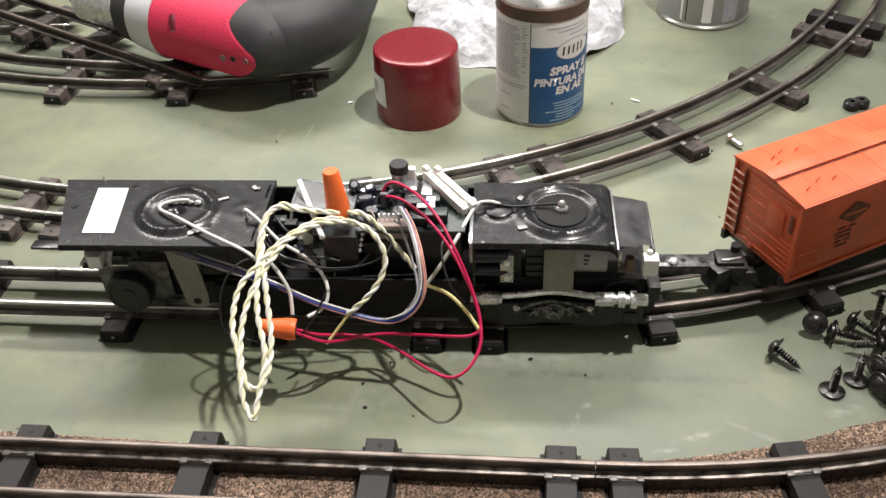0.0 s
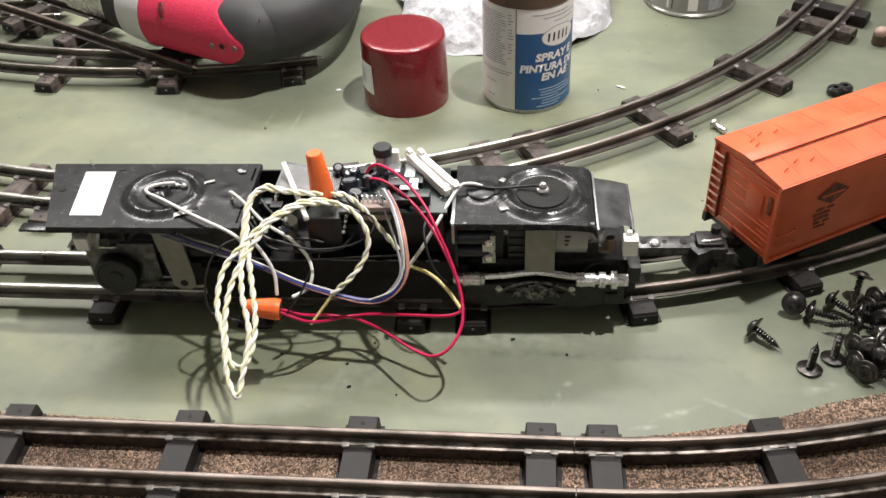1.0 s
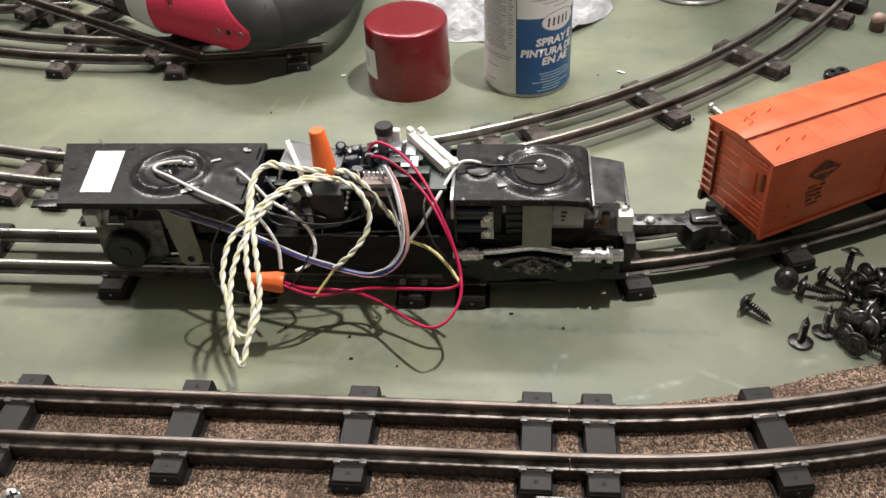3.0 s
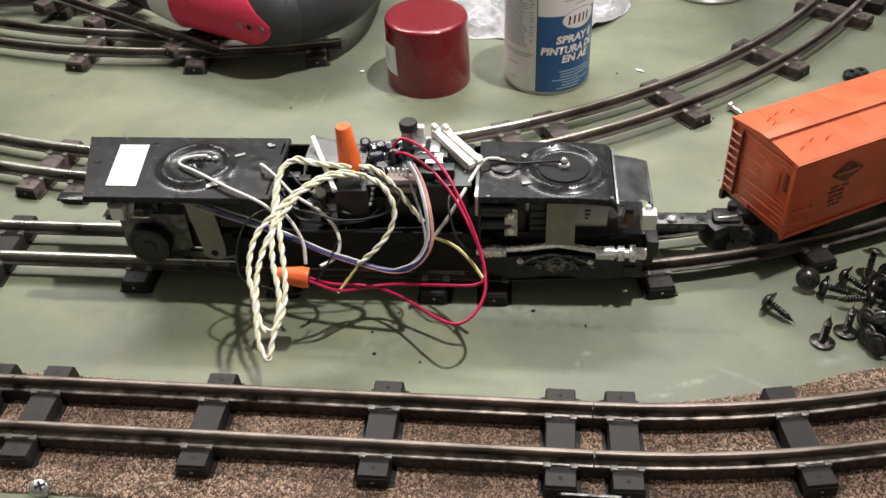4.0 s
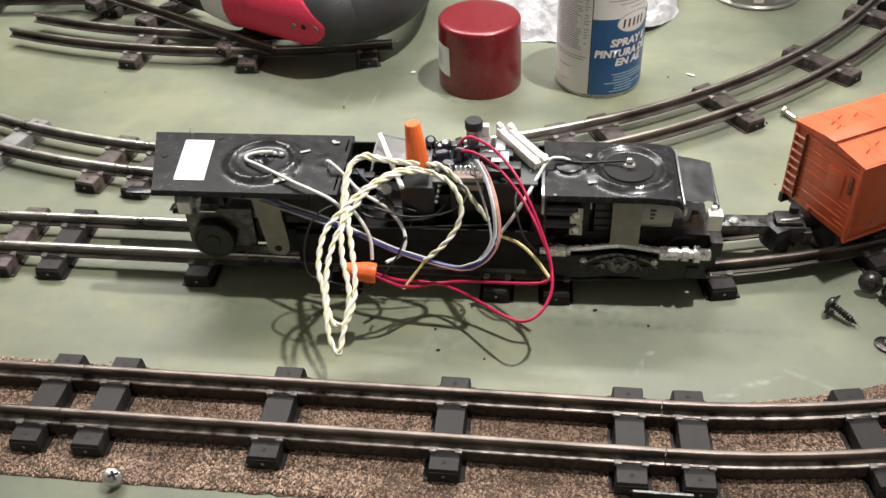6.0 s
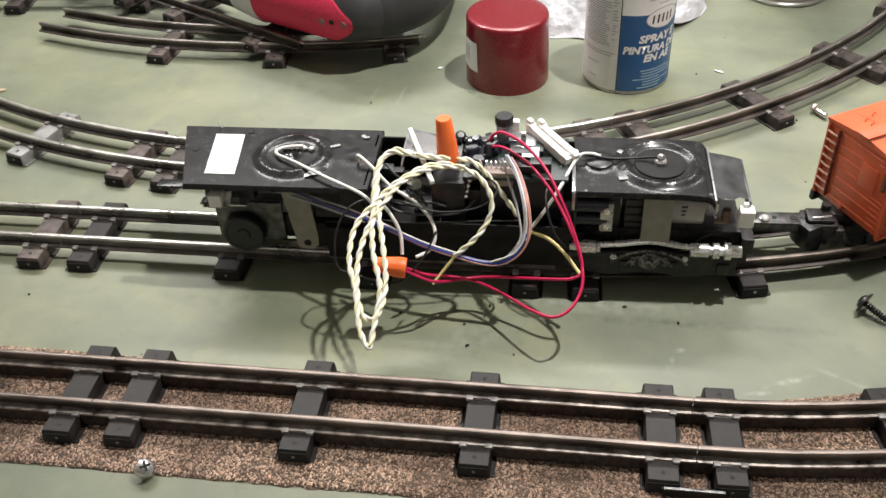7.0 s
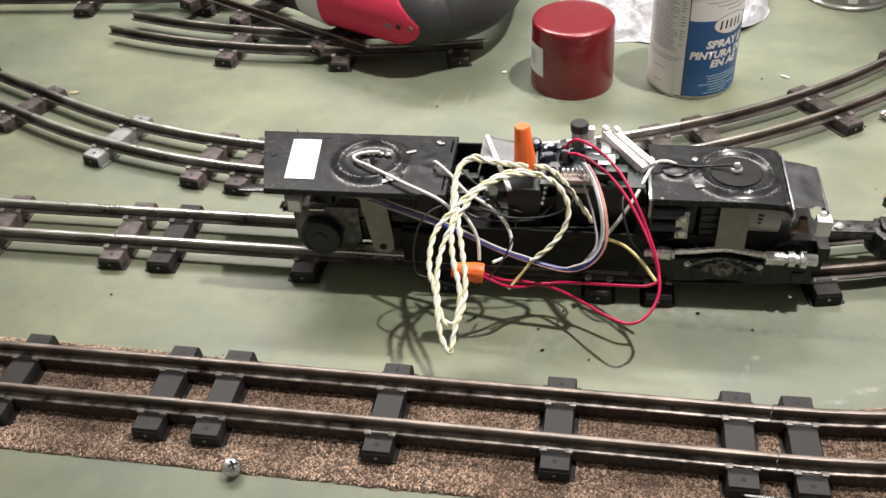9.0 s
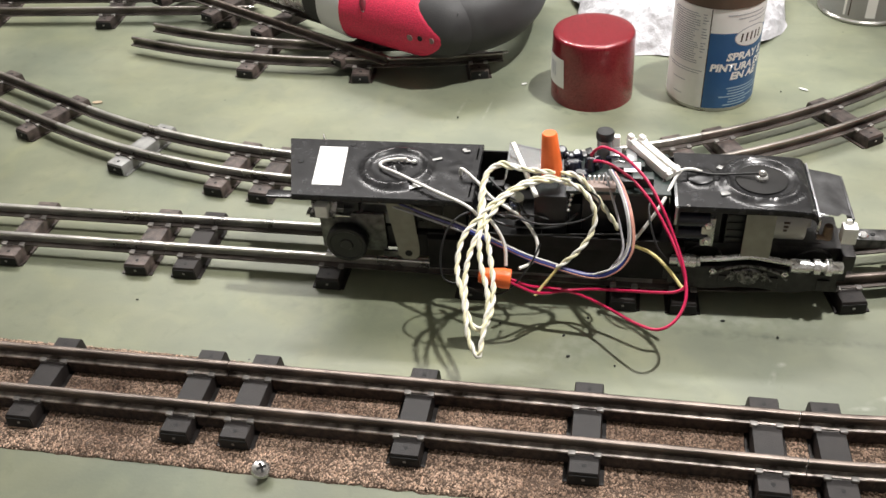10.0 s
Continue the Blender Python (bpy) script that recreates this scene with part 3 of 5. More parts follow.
def deck(x0, x1, y0, y1, z, disc, droop=0.0, skew=0.0):
    """Pressed sheet deck with a raised ring and turned-down sides."""
    bm = bm_new()
    nx, ny = 72, 48
    rows = []
    for i in range(nx + 1):
        x = x0 + (x1 - x0) * i / nx
        row = []
        for j in range(ny + 1):
            y = y0 + (y1 - y0) * j / ny
            h = 0.0
            for cx, cy, rr, up in disc:
                d = math.hypot(x - cx, y - cy)
                h += up * math.exp(-((d - rr) / 2.3) ** 2)
                if d < rr:
                    h += up * 0.25
                h -= up * 1.5 * math.exp(-(d / 2.2) ** 2) if rr > 8 else 0
            over = min(0.97, max(0.0, (x - (x1 - droop)) / droop)) if droop else 0.0
            h -= droop * (1 - math.sqrt(1 - over * over)) + (0.0035 * max(0.0, x - (x1 - 20)) ** 2 if droop else 0.0)
            # the outer end is cut at a slant
            slant = -skew * y * max(0.0, 1 - i / 14)
            row.append(Vector((x + slant, y, z + h)))
        rows.append(row)
    # edges turned down all round
    for row in rows:
        row.insert(0, row[0] + Vector((0, -0.3, -0.5)))
        row.insert(0, row[0] + Vector((0, 0, -2.6)))
        row.append(row[-1] + Vector((0, 0.3, -0.5)))
        row.append(row[-1] + Vector((0, 0, -2.6)))
    for end, sx in ((0, -1), (-1, 1)):
        edge = [Vector((p.x + sx * 0.3, p.y, min(p.z - 0.3, z - 0.5))) for p in rows[end]]
        low = [Vector((p.x, p.y, min(p.z - 0.4, z - 3.1))) for p in edge]
        rows = [low, edge] + rows if end == 0 else rows + [edge, low]
    grid(bm, rows)
    return bm


left_deck = part("rear_deck", deck(-132, -36, -25, 25.5, 60, ((-77, 0.5, 16.2, 2.0), (-46, 1.0, 5.0, 0.15)), 0.0, 0.28), BLACKTIN, loco, "glossy black pressed tin deck with a round boss", 50)
bm = bm_new()
box(bm, -139, -126, -24.2, -18.5, 56.4, 57.6, 0.3)
part("deck_tab", bm, BLACKTIN, left_deck)
right_deck = part("front_deck", deck(60, 123.5, -21.5, 24, 60, ((99.8, 1.5, 17.5, 1.9), (71.5, 2, 5, 0.8)), 4.2), BLACKTIN, loco, "glossy black pressed tin deck with a round boss", 50)
bm = bm_new()
rows = [[Vector((124.4 + 15.6 * k / 6, y, 56.8 - 0.05 * (15.6 * k / 6) ** 1.5 - 0.4 * (k > 0))) for y in (-15 - 3 * (k < 4), -8, 8, 18.5)] for k in range(7)]
grid(bm, rows)
box(bm, 139.3, 140.5, -17, 18, 48, 53.8, 0.3)
# black tin lightened so that its colour carries the step's sheen
part("end_step", bm, mat("sheen_lightened_black_tin", (0.075, 0.075, 0.077), 0.36, 0.5, var=0.4, scale=120), right_deck, "folded black end of the deck")
# pale strip paints the highlight along the deck's fold
bm = bm_new()
box(bm, 123.4, 124.4, -21.3, 23.8, 54.6, 57.0, 0.3)
part("fold_line", bm, mat("fold_highlight", (0.3, 0.3, 0.31), 0.3, 0.6), right_deck)
bm = bm_new()
rows = [[Vector((x - 0.12 * (y + 16.5), y, 60.35)) for y in (-16.5, -5, 5, 18.2)] for x in (-117, -109.5, -102)]
grid(bm, rows)
part("paper_label", bm, PAPER, left_deck, "blank white sticker")
# bolts, solder and holes on the decks
for dk, pts, r, material, nm in ((left_deck, ((-45, 19),), 1.2, GREYTIN, "rivet"), (right_deck, ((121, -21), (65, -21)), 0.9, ARM, "rivet"),
                                 (left_deck, ((-60, -10), (-128, 4), (-104, 21)), 1.6, HOLE, "punched_hole"), (right_deck, ((111.5, 3.5),), 0.9, HOLE, "punched_hole")):
    for x, y in pts:
        bm = bm_new()
        cyl(bm, (x, y, 60.0), (x, y, 60.75 if material is GREYTIN else 60.35), r, seg=12)
        part(nm, bm, material, dk)
bm = bm_new()
lathe(bm, ((12.0, 60.4), (12.0, 61.2), (11.2, 61.5), (3.2, 61.5), (0, 61.5)), 32, (99.8, 1.5, 0))
wa = part("washer", bm, DULL, right_deck, "wide black washer")
bm = bm_new()
lathe(bm, ((3.0, 61.4), (3.0, 62.6), (2.4, 63.4), (0, 63.8)), 20, (99.8, 1.5, 0))
part("pivot_nut", bm, STEEL, wa, "shiny nut with solder")
for cx, cy, aa, ln, ww in ((82.5, 10.5, -35, 2.6, 1.5), (82.3, -10.6, 15, 2.2, 1.4)):
    bm = bm_new()
    box(bm, -ln, ln, -ww, ww, 60.2, 60.9, 0.2, Matrix.Translation((cx, cy, 0)) @ Matrix.Rotation(radians(aa), 4, "Z"))
    part("label_scrap", bm, GREYTIN, right_deck, "torn pale paper scrap")
bm = bm_new()
box(bm, 83.6, 88.4, -8.4, -4.6, 60.0, 60.4, 0.1)
part("punched_hole", bm, HOLE, right_deck)
bm = bm_new()
lathe(bm, ((6.4, 60.2), (6.4, 61.4), (5.6, 61.9), (0, 61.9)), 28, (71.5, 2, 0))
part("grommet", bm, BLACK, right_deck, "black rubber grommet")
bm = bm_new()
for k in range(5):
    ball(bm, (-82 + 3.3 * k, 5.5 + 0.4 * math.sin(k), 61.6), 1.5 + 0.3 * math.sin(k * 2), 10, 6, 0.7)
part("solder", bm, SOLDER, left_deck)
bm = bm_new()
ball(bm, (99.8, 1.5, 64.2), 2.1, 10, 6)
part("solder", bm, SOLDER, right_deck)
bm = bm_new()
rows = [[Vector((-68, -15.5, 60.9)), Vector((-65, -14, 61.6)), Vector((-61.5, -13, 61.0))], [Vector((-67.5, -18, 60.8)), Vector((-64, -16.6, 61.1)), Vector((-61, -15, 60.8))]]
grid(bm, rows)
part("tape_scrap", bm, PAPER, left_deck)

for x, y, ln, w, a in ((-57.7, 9.6, 2.6, 0.9, 25), (-43.5, 17.9, 1.6, 0.8, 10)):
    bm = bm_new()
    box(bm, -ln, ln, -w, w, 60.3, 60.9, 0.2, Matrix.Translation((x, y, 0)) @ Matrix.Rotation(radians(a), 4, "Z"))
    part("label_scrap", bm, GREYTIN, left_deck, "torn pale paper scrap")
bm = bm_new()
cyl(bm, (-120.5, 24.8, 59.8), (-121, 25.4, 63.0), 0.5, seg=8)
part("wire_stub", bm, STEEL, left_deck, "short bright wire stub")

# frame between the decks
bm = bm_new()
box(bm, -60, 60, -21, 21, 14, 33, 1.2)
box(bm, -66, -60, -19, 19, 20, 34, 0.8)
box(bm, 60, 66, -19, 19, 20, 34, 0.8)
part("fuel_tank", bm, DULL, loco, "black sheet metal tank between the trucks")
bm = bm_new()
box(bm, -40, 60, -23, 23, 33.2, 35.2, 0.4)
box(bm, -40, 60, -23.6, -22.4, 33, 40, 0.3)
box(bm, -40, 60, 22.4, 23.6, 33, 58, 0.3)
part("frame_floor", bm, DULL, loco)
bm = bm_new()
box(bm, 60, 61.5, -22, 22, 35.4, 59.4, 0.3, None)
bh = part("bulkhead", bm, BLACKTIN, loco, "upright black metal bulkhead")
bm = bm_new()
box(bm, 58.8, 60.4, -22.5, 8, 59.6, 60.8, 0.3)
box(bm, 59.0, 60.4, -23.0, -22.2, 50, 60.2, 0.3)
part("bright_edge", bm, CLEAR, bh, "worn bright sheet edge")
bm = bm_new()
box(bm, -38.6, -37.2, -22, 22, 35.4, 60, 0.3)
part("bulkhead", bm, BLACKTIN, loco)
# electronics
bm = bm_new()
box(bm, 16, 55, -15, 17, 38, 60, 1.0)
box(bm, 10, 16, -12, 12, 36, 52, 0.6)
part("electronics_tray", bm, BLACK, loco, "black plastic electronics tray")
bm = bm_new()
box(bm, 8, 57, -16, 19, 60.6, 62.2, 0.2)
board = part("circuit_board", bm, PCB, loco, "dark circuit board crowded with parts")
bm = bm_new()
lathe(bm, ((3.6, 62.3), (3.8, 63), (3.8, 71.0), (3.3, 72.0)), 24, (25.5, 16, 0))
tc_ = part("capacitor", bm, CLEAR, board, "round capacitor with silvery body and black top")
bm = bm_new()
lathe(bm, ((3.3, 72.0), (4.4, 72.3), (4.5, 75.6), (4.0, 76.4), (0, 76.4)), 24, (25.5, 16, 0))
part("capacitor_cap", bm, BLACK, tc_, "black cap")
for x, y, r, h in ((11, 2, 4.0, 4.5), (19, 3, 3.0, 5.5), (14, -6, 3.6, 4), (23, 6, 2.2, 5), (4, 13, 2.6, 7), (13, 11, 2.6, 5), (8, 9, 1.8, 6)):
    bm = bm_new()
    lean = Matrix.Translation((x, y, 62.3)) @ Matrix.Rotation(radians((x * 37) % 50 - 25), 4, "X") @ Matrix.Rotation(radians((y * 53) % 44 - 22), 4, "Y")
    lathe(bm, ((r, -1), (r, h - 0.5), (r - 0.6, h), (0, h - 0.1)), 16, (0, 0, 0), lean)
    o = part("small_capacitor", bm, SLEEVE, board)
    bm = bm_new()
    lathe(bm, ((r - 0.9, h - 0.1), (r - 1.0, h + 0.1), (0, h + 0.12)), 14, (0, 0, 0), lean)
    part("capacitor_top", bm, CLEAR, o)
for k, (x, y, a, b, c) in enumerate(((34, 2, 5, 4, 3), (41, 6, 4, 5, 2), (36, -10, 4, 3, 2.5), (44, -8, 5, 3, 3), (31, 12, 3, 4, 3))):
    bm = bm_new()
    box(bm, x - a, x + a, y - b, y + b, 62.3, 62.3 + c + 2, 0.4)
    part("chip", bm, (BLACK, PCB, BLACK, PCB, CLEAR, SLEEVE, BLACK)[k], board)
bm = bm_new()
box(bm, 35, 43, -5, 3.5, 66.6, 67.0, 0.1)
part("chip_sticker", bm, PAPER, board, "white square sticker")
bm = bm_new()
box(bm, 38.4, 40.4, -2, 0, 67.0, 67.25, 0.1)
part("chip_sticker_mark", bm, WIRE["blue"], board)
for k, (ax_, ay_, bx_, by_) in enumerate(((37.5, 17.5, 57.0, -4.0), (42.8, 17.0, 61.0, -0.8))):
    bm = bm_new()
    d = Vector((bx_ - ax_, by_ - ay_, -6.0))
    m = Matrix.Translation((ax_, ay_, 71.0)) @ d.to_track_quat("Y", "Z").to_matrix().to_4x4()
    n = d.length
    box(bm, -1.7, 1.7, 0, n, -3.6, 1.0, 0.4, m)
    for q in (0.02, 0.86):
        box(bm, -2.0, 2.0, n * q, n * q + 2.4, -3.2, 1.5, 0.3, m)
    box(bm, -1.3, 1.3, -1.2, 2.0, -2.0, 3.2, 0.5, m)
    part("plug", bm, NYLON, board, "long white nylon wire plug")
bm = bm_new()
box(bm, 29.2, 33.0, 15.8, 19.6, 62.4, 73.0, 1.0)
part("plug", bm, NYLON, board, "white nylon wire plug")
bm = bm_new()
box(bm, 31.5, 36.5, 4, 17, 66.5, 70, 0.6, Matrix.Rotation(radians(4), 4, "Y"))
part("clear_socket", bm, CLEAR, board, "clear plastic socket")
for k in range(6):
    bm = bm_new()
    cyl(bm, (19 + 2.2 * k, -11.5, 64), (19 + 2.2 * k, -12.5, 69), 0.45, seg=8)
    part("header_pin", bm, SOLDER, board)
bm = bm_new()
box(bm, 17.5, 31.5, -15.5, -9.5, 57, 64.5, 0.8)
part("header_block", bm, mat("dusty_brown_header", (0.34, 0.26, 0.23), 0.5), board)
# clear sheet and the relay block left of the board
bm = bm_new()
m = Matrix.Translation((-7, 1, 66.5)) @ Matrix.Rotation(radians(12), 4, "Y") @ Matrix.Rotation(radians(-10), 4, "X")
box(bm, -14, 13, -13, 15, -0.6, 0.6, 0.3, m)
box(bm, -14, -13, -13, 15, -7, 0.6, 0.2, m)
box(bm, 12, 13, -13, 15, -7, 0.6, 0.2, m)
cc = part("clear_cover", bm, GLASSY, loco, "scuffed clear plastic cover box")
bm = bm_new()
for x0_, x1_, y0_, y1_ in ((-14.4, 13.4, 14.6, 15.4), (-14.4, -13.4, -13, 15), (12.4, 13.4, -13, 15)):
    box(bm, x0_, x1_, y0_, y1_, 0.3, 1.0, 0.2, m)
part("cover_rim", bm, CLEAR, cc, "bright moulded rim")
bm = bm_new()
a0, a1, wd = Vector((-18.5, 3, 75.5)), Vector((-5.5, -21, 61.5)), Vector((1.1, 0.65, 0.0))
rows = []
for k in range(9):
    q = a0.lerp(a1, k / 8)
    rows.append([q - wd, q - wd * 0.8 + Vector((0, 0, 0.9)), q + wd * 0.8 + Vector((0, 0, 0.9)), q + wd, q - Vector((0, 0, 0.4))])
grid(bm, rows, close=True)
part("cover_edge", bm, NYLON, loco, "white folded edge of the clear sheet")
bm = bm_new()
box(bm, -7, 9, -18, 8, 36, 60, 1.2)
part("relay_block", bm, BLACK, loco)
bm = bm_new()
cyl(bm, (-18, -9, 42), (-15, -14, 56), 3.6, 3.2, 18)
part("ferrite", bm, STRAP, loco, "beige cylindrical part")
for k in range(9):
    bm = bm_new()
    a = random.Random(k)
    x, y, z0 = a.uniform(-34, -22), a.uniform(-16, 14), 35.4
    h = a.uniform(5, 17)
    box(bm, x - 3, x + 3, y - 2.5, y + 2.5, z0, z0 + h, 0.5)
    part("component", bm, (BLACK, PCB, CAST)[k % 3], loco)
for k in range(4):
    bm = bm_new()
    ball(bm, (9.5 + 0.4 * k, -17.5 + 1.5 * k, 52 + 2.2 * k), 1.1 + 0.2 * k, 10, 6)
    part("solder_joint", bm, SOLDER, loco)

# small parts crowded on the board and in the gap beside the rear deck
bits = random.Random(21)
for k in range(34):
    bm = bm_new()
    if k < 22:
        x, y, z0 = bits.uniform(7, 40), bits.uniform(-12, 18), 62.2 + bits.uniform(0, 3.5)
    else:
        x, y, z0 = bits.uniform(-34, 4), bits.uniform(-19, -8), bits.uniform(37, 56)
    m = Matrix.Translation((x, y, z0)) @ Matrix.Rotation(bits.uniform(0, 3.1), 4, "Z") @ Matrix.Rotation(bits.uniform(-0.6, 0.6), 4, "X")
    kind = k % 4
    if kind == 0:
        lathe(bm, ((0, -3.2), (1.3, -3.0), (1.5, -2.2), (1.2, -1.4), (1.2, 1.4), (1.5, 2.2), (1.3, 3.0), (0, 3.2)), 12, (0, 0, 0), m @ Matrix.Rotation(radians(90), 4, "Y"))
        part("resistor", bm, SLEEVE, loco)
    elif kind == 1:
        ball(bm, (x, y, z0), bits.uniform(0.7, 1.3), 10, 6, 0.8)
        part("solder_joint", bm, SOLDER, loco)
    elif kind == 2:
        box(bm, -2.6, 2.6, -1.6, 1.6, -1.2, 1.6, 0.3, m)
        part("component", bm, BLACK, loco)
    else:
        tube(bm, [m @ Vector(q) for q in ((-4, 0, -1), (-3, 0.5, 1.8), (0, 0, 2.6), (3, -0.5, 1.8), (4, 0, -1))], 0.35, 6)
        part("jumper_wire", bm, (STEEL, WIRE["black"])[k % 8 > 3], loco)
for pts in ([(-36, -14, 58), (-30, -18, 52), (-20, -20, 48), (-10, -20, 50), (0, -19, 47)], [(-34, -10, 54), (-26, -20, 46), (-12, -21, 43), (6, -20, 44), (14, -17, 50)], [(-30, -4, 60), (-24, -12, 59), (-16, -16, 55), (-9, -19, 47)]):
    bm = bm_new()
    tube(bm, spline(pts, 7), 0.7, 8)
    part("harness_wire", bm, WIRE["black"], loco)

# wheels and trucks


def wheel(x, y, z, r, side, parent, hub=CAST):
    bm = bm_new()
    m = Matrix.Translation((x, y, z)) @ Matrix.Rotation(radians(90 * side), 4, "X")
    lathe(bm, ((0, -1.5), (r + 1.1, -1.5), (r + 1.1, -0.6), (r, -0.2), (r - 0.25, 3.0), (r - 0.9, 3.4), (r - 2.2, 3.0), (r - 2.6, 2.2), (3.2, 2.2), (2.8, 3.4), (0, 3.6)), 36, (0, 0, 0), m)
    return part("wheel", bm, hub, parent)


def axle(x, z, parent):
    bm = bm_new()
    cyl(bm, (x, -14, z), (x, 14, z), 1.6, seg=12)
    return part("axle", bm, STEEL, parent)


RAILTOP = 13.2
truck = part("front_truck", box(bm_new(), 62, 140, -13, 13, 20, 33, 1.0), CAST, loco, "black cast truck with bright worn sideframe")
for x in (76, 128):
    for s in (-1, 1):
        wheel(x, s * 10.6, RAILTOP + 9.6, 9.6, 1 if s < 0 else -1, truck)
    axle(x, RAILTOP + 9.6, truck)


def sideframe(y, s):
    """Arched truck sideframe: lower beam, equaliser bar, journal boxes and springs."""
    bm = bm_new()
    rows = []
    for k in range(49):
        x = 57 + 81 * k / 48
        u = x - 97
        low = 12.5 + 2.5 * (abs(u) > 30) + 1.2 * math.cos(u / 6)
        top = 24.5 + 2.2 * math.exp(-(u / 14) ** 2)
        rows.append([Vector((x, y - 1.4, low)), Vector((x, y - 1.4, top - 0.5)), Vector((x, y - 0.9, top)), Vector((x, y + 1.4, top)), Vector((x, y + 1.4, low))])
    vs = grid(bm, rows, close=True)
    bm.faces.new(vs[0])
    bm.faces.new(vs[-1][::-1])
    sf = part("sideframe", bm, CAST, truck, "black cast sideframe with worn bright edges")
    bm = bm_new()
    line = [Vector((60 + 70 * k / 28, y - s * 0.2, 28.2 + 3.0 * math.exp(-((60 + 70 * k / 28 - 97) / 13) ** 2))) for k in range(29)]
    tube(bm, line, 1.55, 10)
    part("equaliser_bar", bm, STEEL, sf, "bright worn steel bar")
    for x0, prof in ((59, ((0, 0), (2.2, 0), (2.2, 4), (2.9, 4.2), (3.3, 5), (3.3, 12.4), (2.7, 13), (2.7, 14.5), (0, 14.5))),
                     (115.5, ((0, 0), (3.2, 0), (3.4, 1), (3.4, 8.5), (2.4, 8.8), (2.4, 10), (3.9, 10.3), (3.9, 13.2), (2.3, 13.5), (2.3, 15.4), (4.2, 15.8), (4.2, 18.5), (3.0, 18.8), (3.0, 23.5), (0, 23.5)))):
        bm = bm_new()
        lathe(bm, prof, 18, (0, 0, 0), Matrix.Translation((x0, y - 1.2, 28)) @ Matrix.Rotation(radians(90), 4, "Y"))
        part("journal_box", bm, STEEL, sf, "bright worn steel journal fitting")
    for x in (80, 113.5):
        bm = bm_new()
        cyl(bm, (x, y - 2.6, 23), (x, y - 1, 23), 1.8, seg=6)
        ball(bm, (x, y - 2.7, 23), 1.2, 10, 6, 1)
        part("bolt", bm, SOLDER, sf)
    for a0, a1, h0, h1 in ((79, 115, 19.5, 27), (86, 108, 18, 24.2)):
        bm = bm_new()
        tube(bm, [Vector((a0 + (a1 - a0) * q / 14, y - 1.9, h0 + (h1 - h0) * math.sin(math.pi * q / 14) ** 0.7)) for q in range(15)], 0.75, 8)
        part("arch_rib", bm, WORNCAST, sf, "worn raised rib")
    for x in (62, 86, 108, 132):
        bm = bm_new()
        box(bm, x - 3, x + 3, y - 2.4, y - 1.2, 14.5, 20.5, 0.6)
        part("spring_pocket", bm, CAST, sf)
    bm = bm_new()
    lathe(bm, ((5.2, 0), (5.2, 0.9), (4.2, 1.5), (2.4, 1.6), (2.2, 2.6), (1.2, 3.0), (0, 3.0)), 20, (0, 0, 0), Matrix.Translation((97, y - 1.2, 20.5)) @ Matrix.Rotation(radians(90), 4, "X"))
    part("spring_boss", bm, WORNCAST, sf, "worn round spring boss")
    for x in (89.5, 104.5):
        bm = bm_new()
        box(bm, x - 1.2, x + 1.2, y - 2.4, y - 1.2, 18, 23.5, 0.4)
        part("spring_hanger", bm, WORNCAST, sf)
    return sf


sideframe(-20.5, -1)
sideframe(20.5, 1)
for s in (-1, 1):
    bm = bm_new()
    box(bm, 62, 140, s * 18 - 1.2, s * 18 + 1.2, 10.5, 14.5, 0.4)
    part("lower_rail", bm, CAST, truck)
# motor over the front truck
bm = bm_new()
cyl(bm, (98, -9, 46.5), (120, -9, 46.5), 9.8, seg=28)
cyl(bm, (120, -9, 46.5), (123, -9, 46.5), 4, seg=18)
part("motor_can", bm, MOTOR, loco, "pale cylindrical motor")
bm = bm_new()
for k in range(3):
    box(bm, 109.5, 111.2 + 0.5 * k, -18.95 + 0.12 * k * k, -18.0, 46 + 2.0 * k, 47.0 + 2.0 * k)
part("motor_print", bm, INK, loco)
bm = bm_new()
box(bm, 91.8, 105.3, -21.4, -20.2, 31.5, 57, 0.4)
box(bm, 91.8, 105.3, -21.4, 6, 56, 57, 0.3)
part("motor_strap", bm, STRAP, loco, "olive grey fibre strap round the motor")
bm = bm_new()
box(bm, 84, 96, -15, 8, 34, 55, 1.0)
for k in range(4):
    box(bm, 84.5, 95.5, -15.7, -14.9, 36 + 4.4 * k, 38.6 + 4.4 * k, 0.3)
part("gearbox", bm, BLACK, loco)
bm = bm_new()
box(bm, 60, 82, -14, 12, 34, 52, 0.8)
part("brush_holder", bm, BLACK, loco)
for zz, rr in ((50, 4.2), (41.5, 3.4)):
    bm = bm_new()
    lathe(bm, ((0, 0), (rr - 0.6, 0), (rr, 0.6), (rr, 15.5), (rr - 0.6, 16), (0, 16)), 20, (0, 0, 0), Matrix.Translation((60, -17, zz)) @ Matrix.Rotation(radians(90), 4, "Y"))
    part("brush_tube", bm, SLEEVE, loco, "glossy black brush tube")
bm = bm_new()
box(bm, 72.5, 78.5, -20, -17.6, 36, 52, 0.5)
br = part("bracket", bm, TIN, loco, "bright metal bracket with two screws")
for z in (39.5, 48.5):
    bm = bm_new()
    lathe(bm, ((2.3, 0), (2.3, 0.9), (1.5, 1.7), (0, 1.8)), 14, (0, 0, 0), Matrix.Translation((75.5, -20, z)) @ Matrix.Rotation(radians(90), 4, "X"))
    part("screw_head", bm, STEEL, br)
bm = bm_new()
box(bm, 135.4, 142.2, -21.8, -15.5, 42, 51, 0.8)
box(bm, 137.2, 139.6, -18, -15.8, 50.8, 53.0, 0.5)
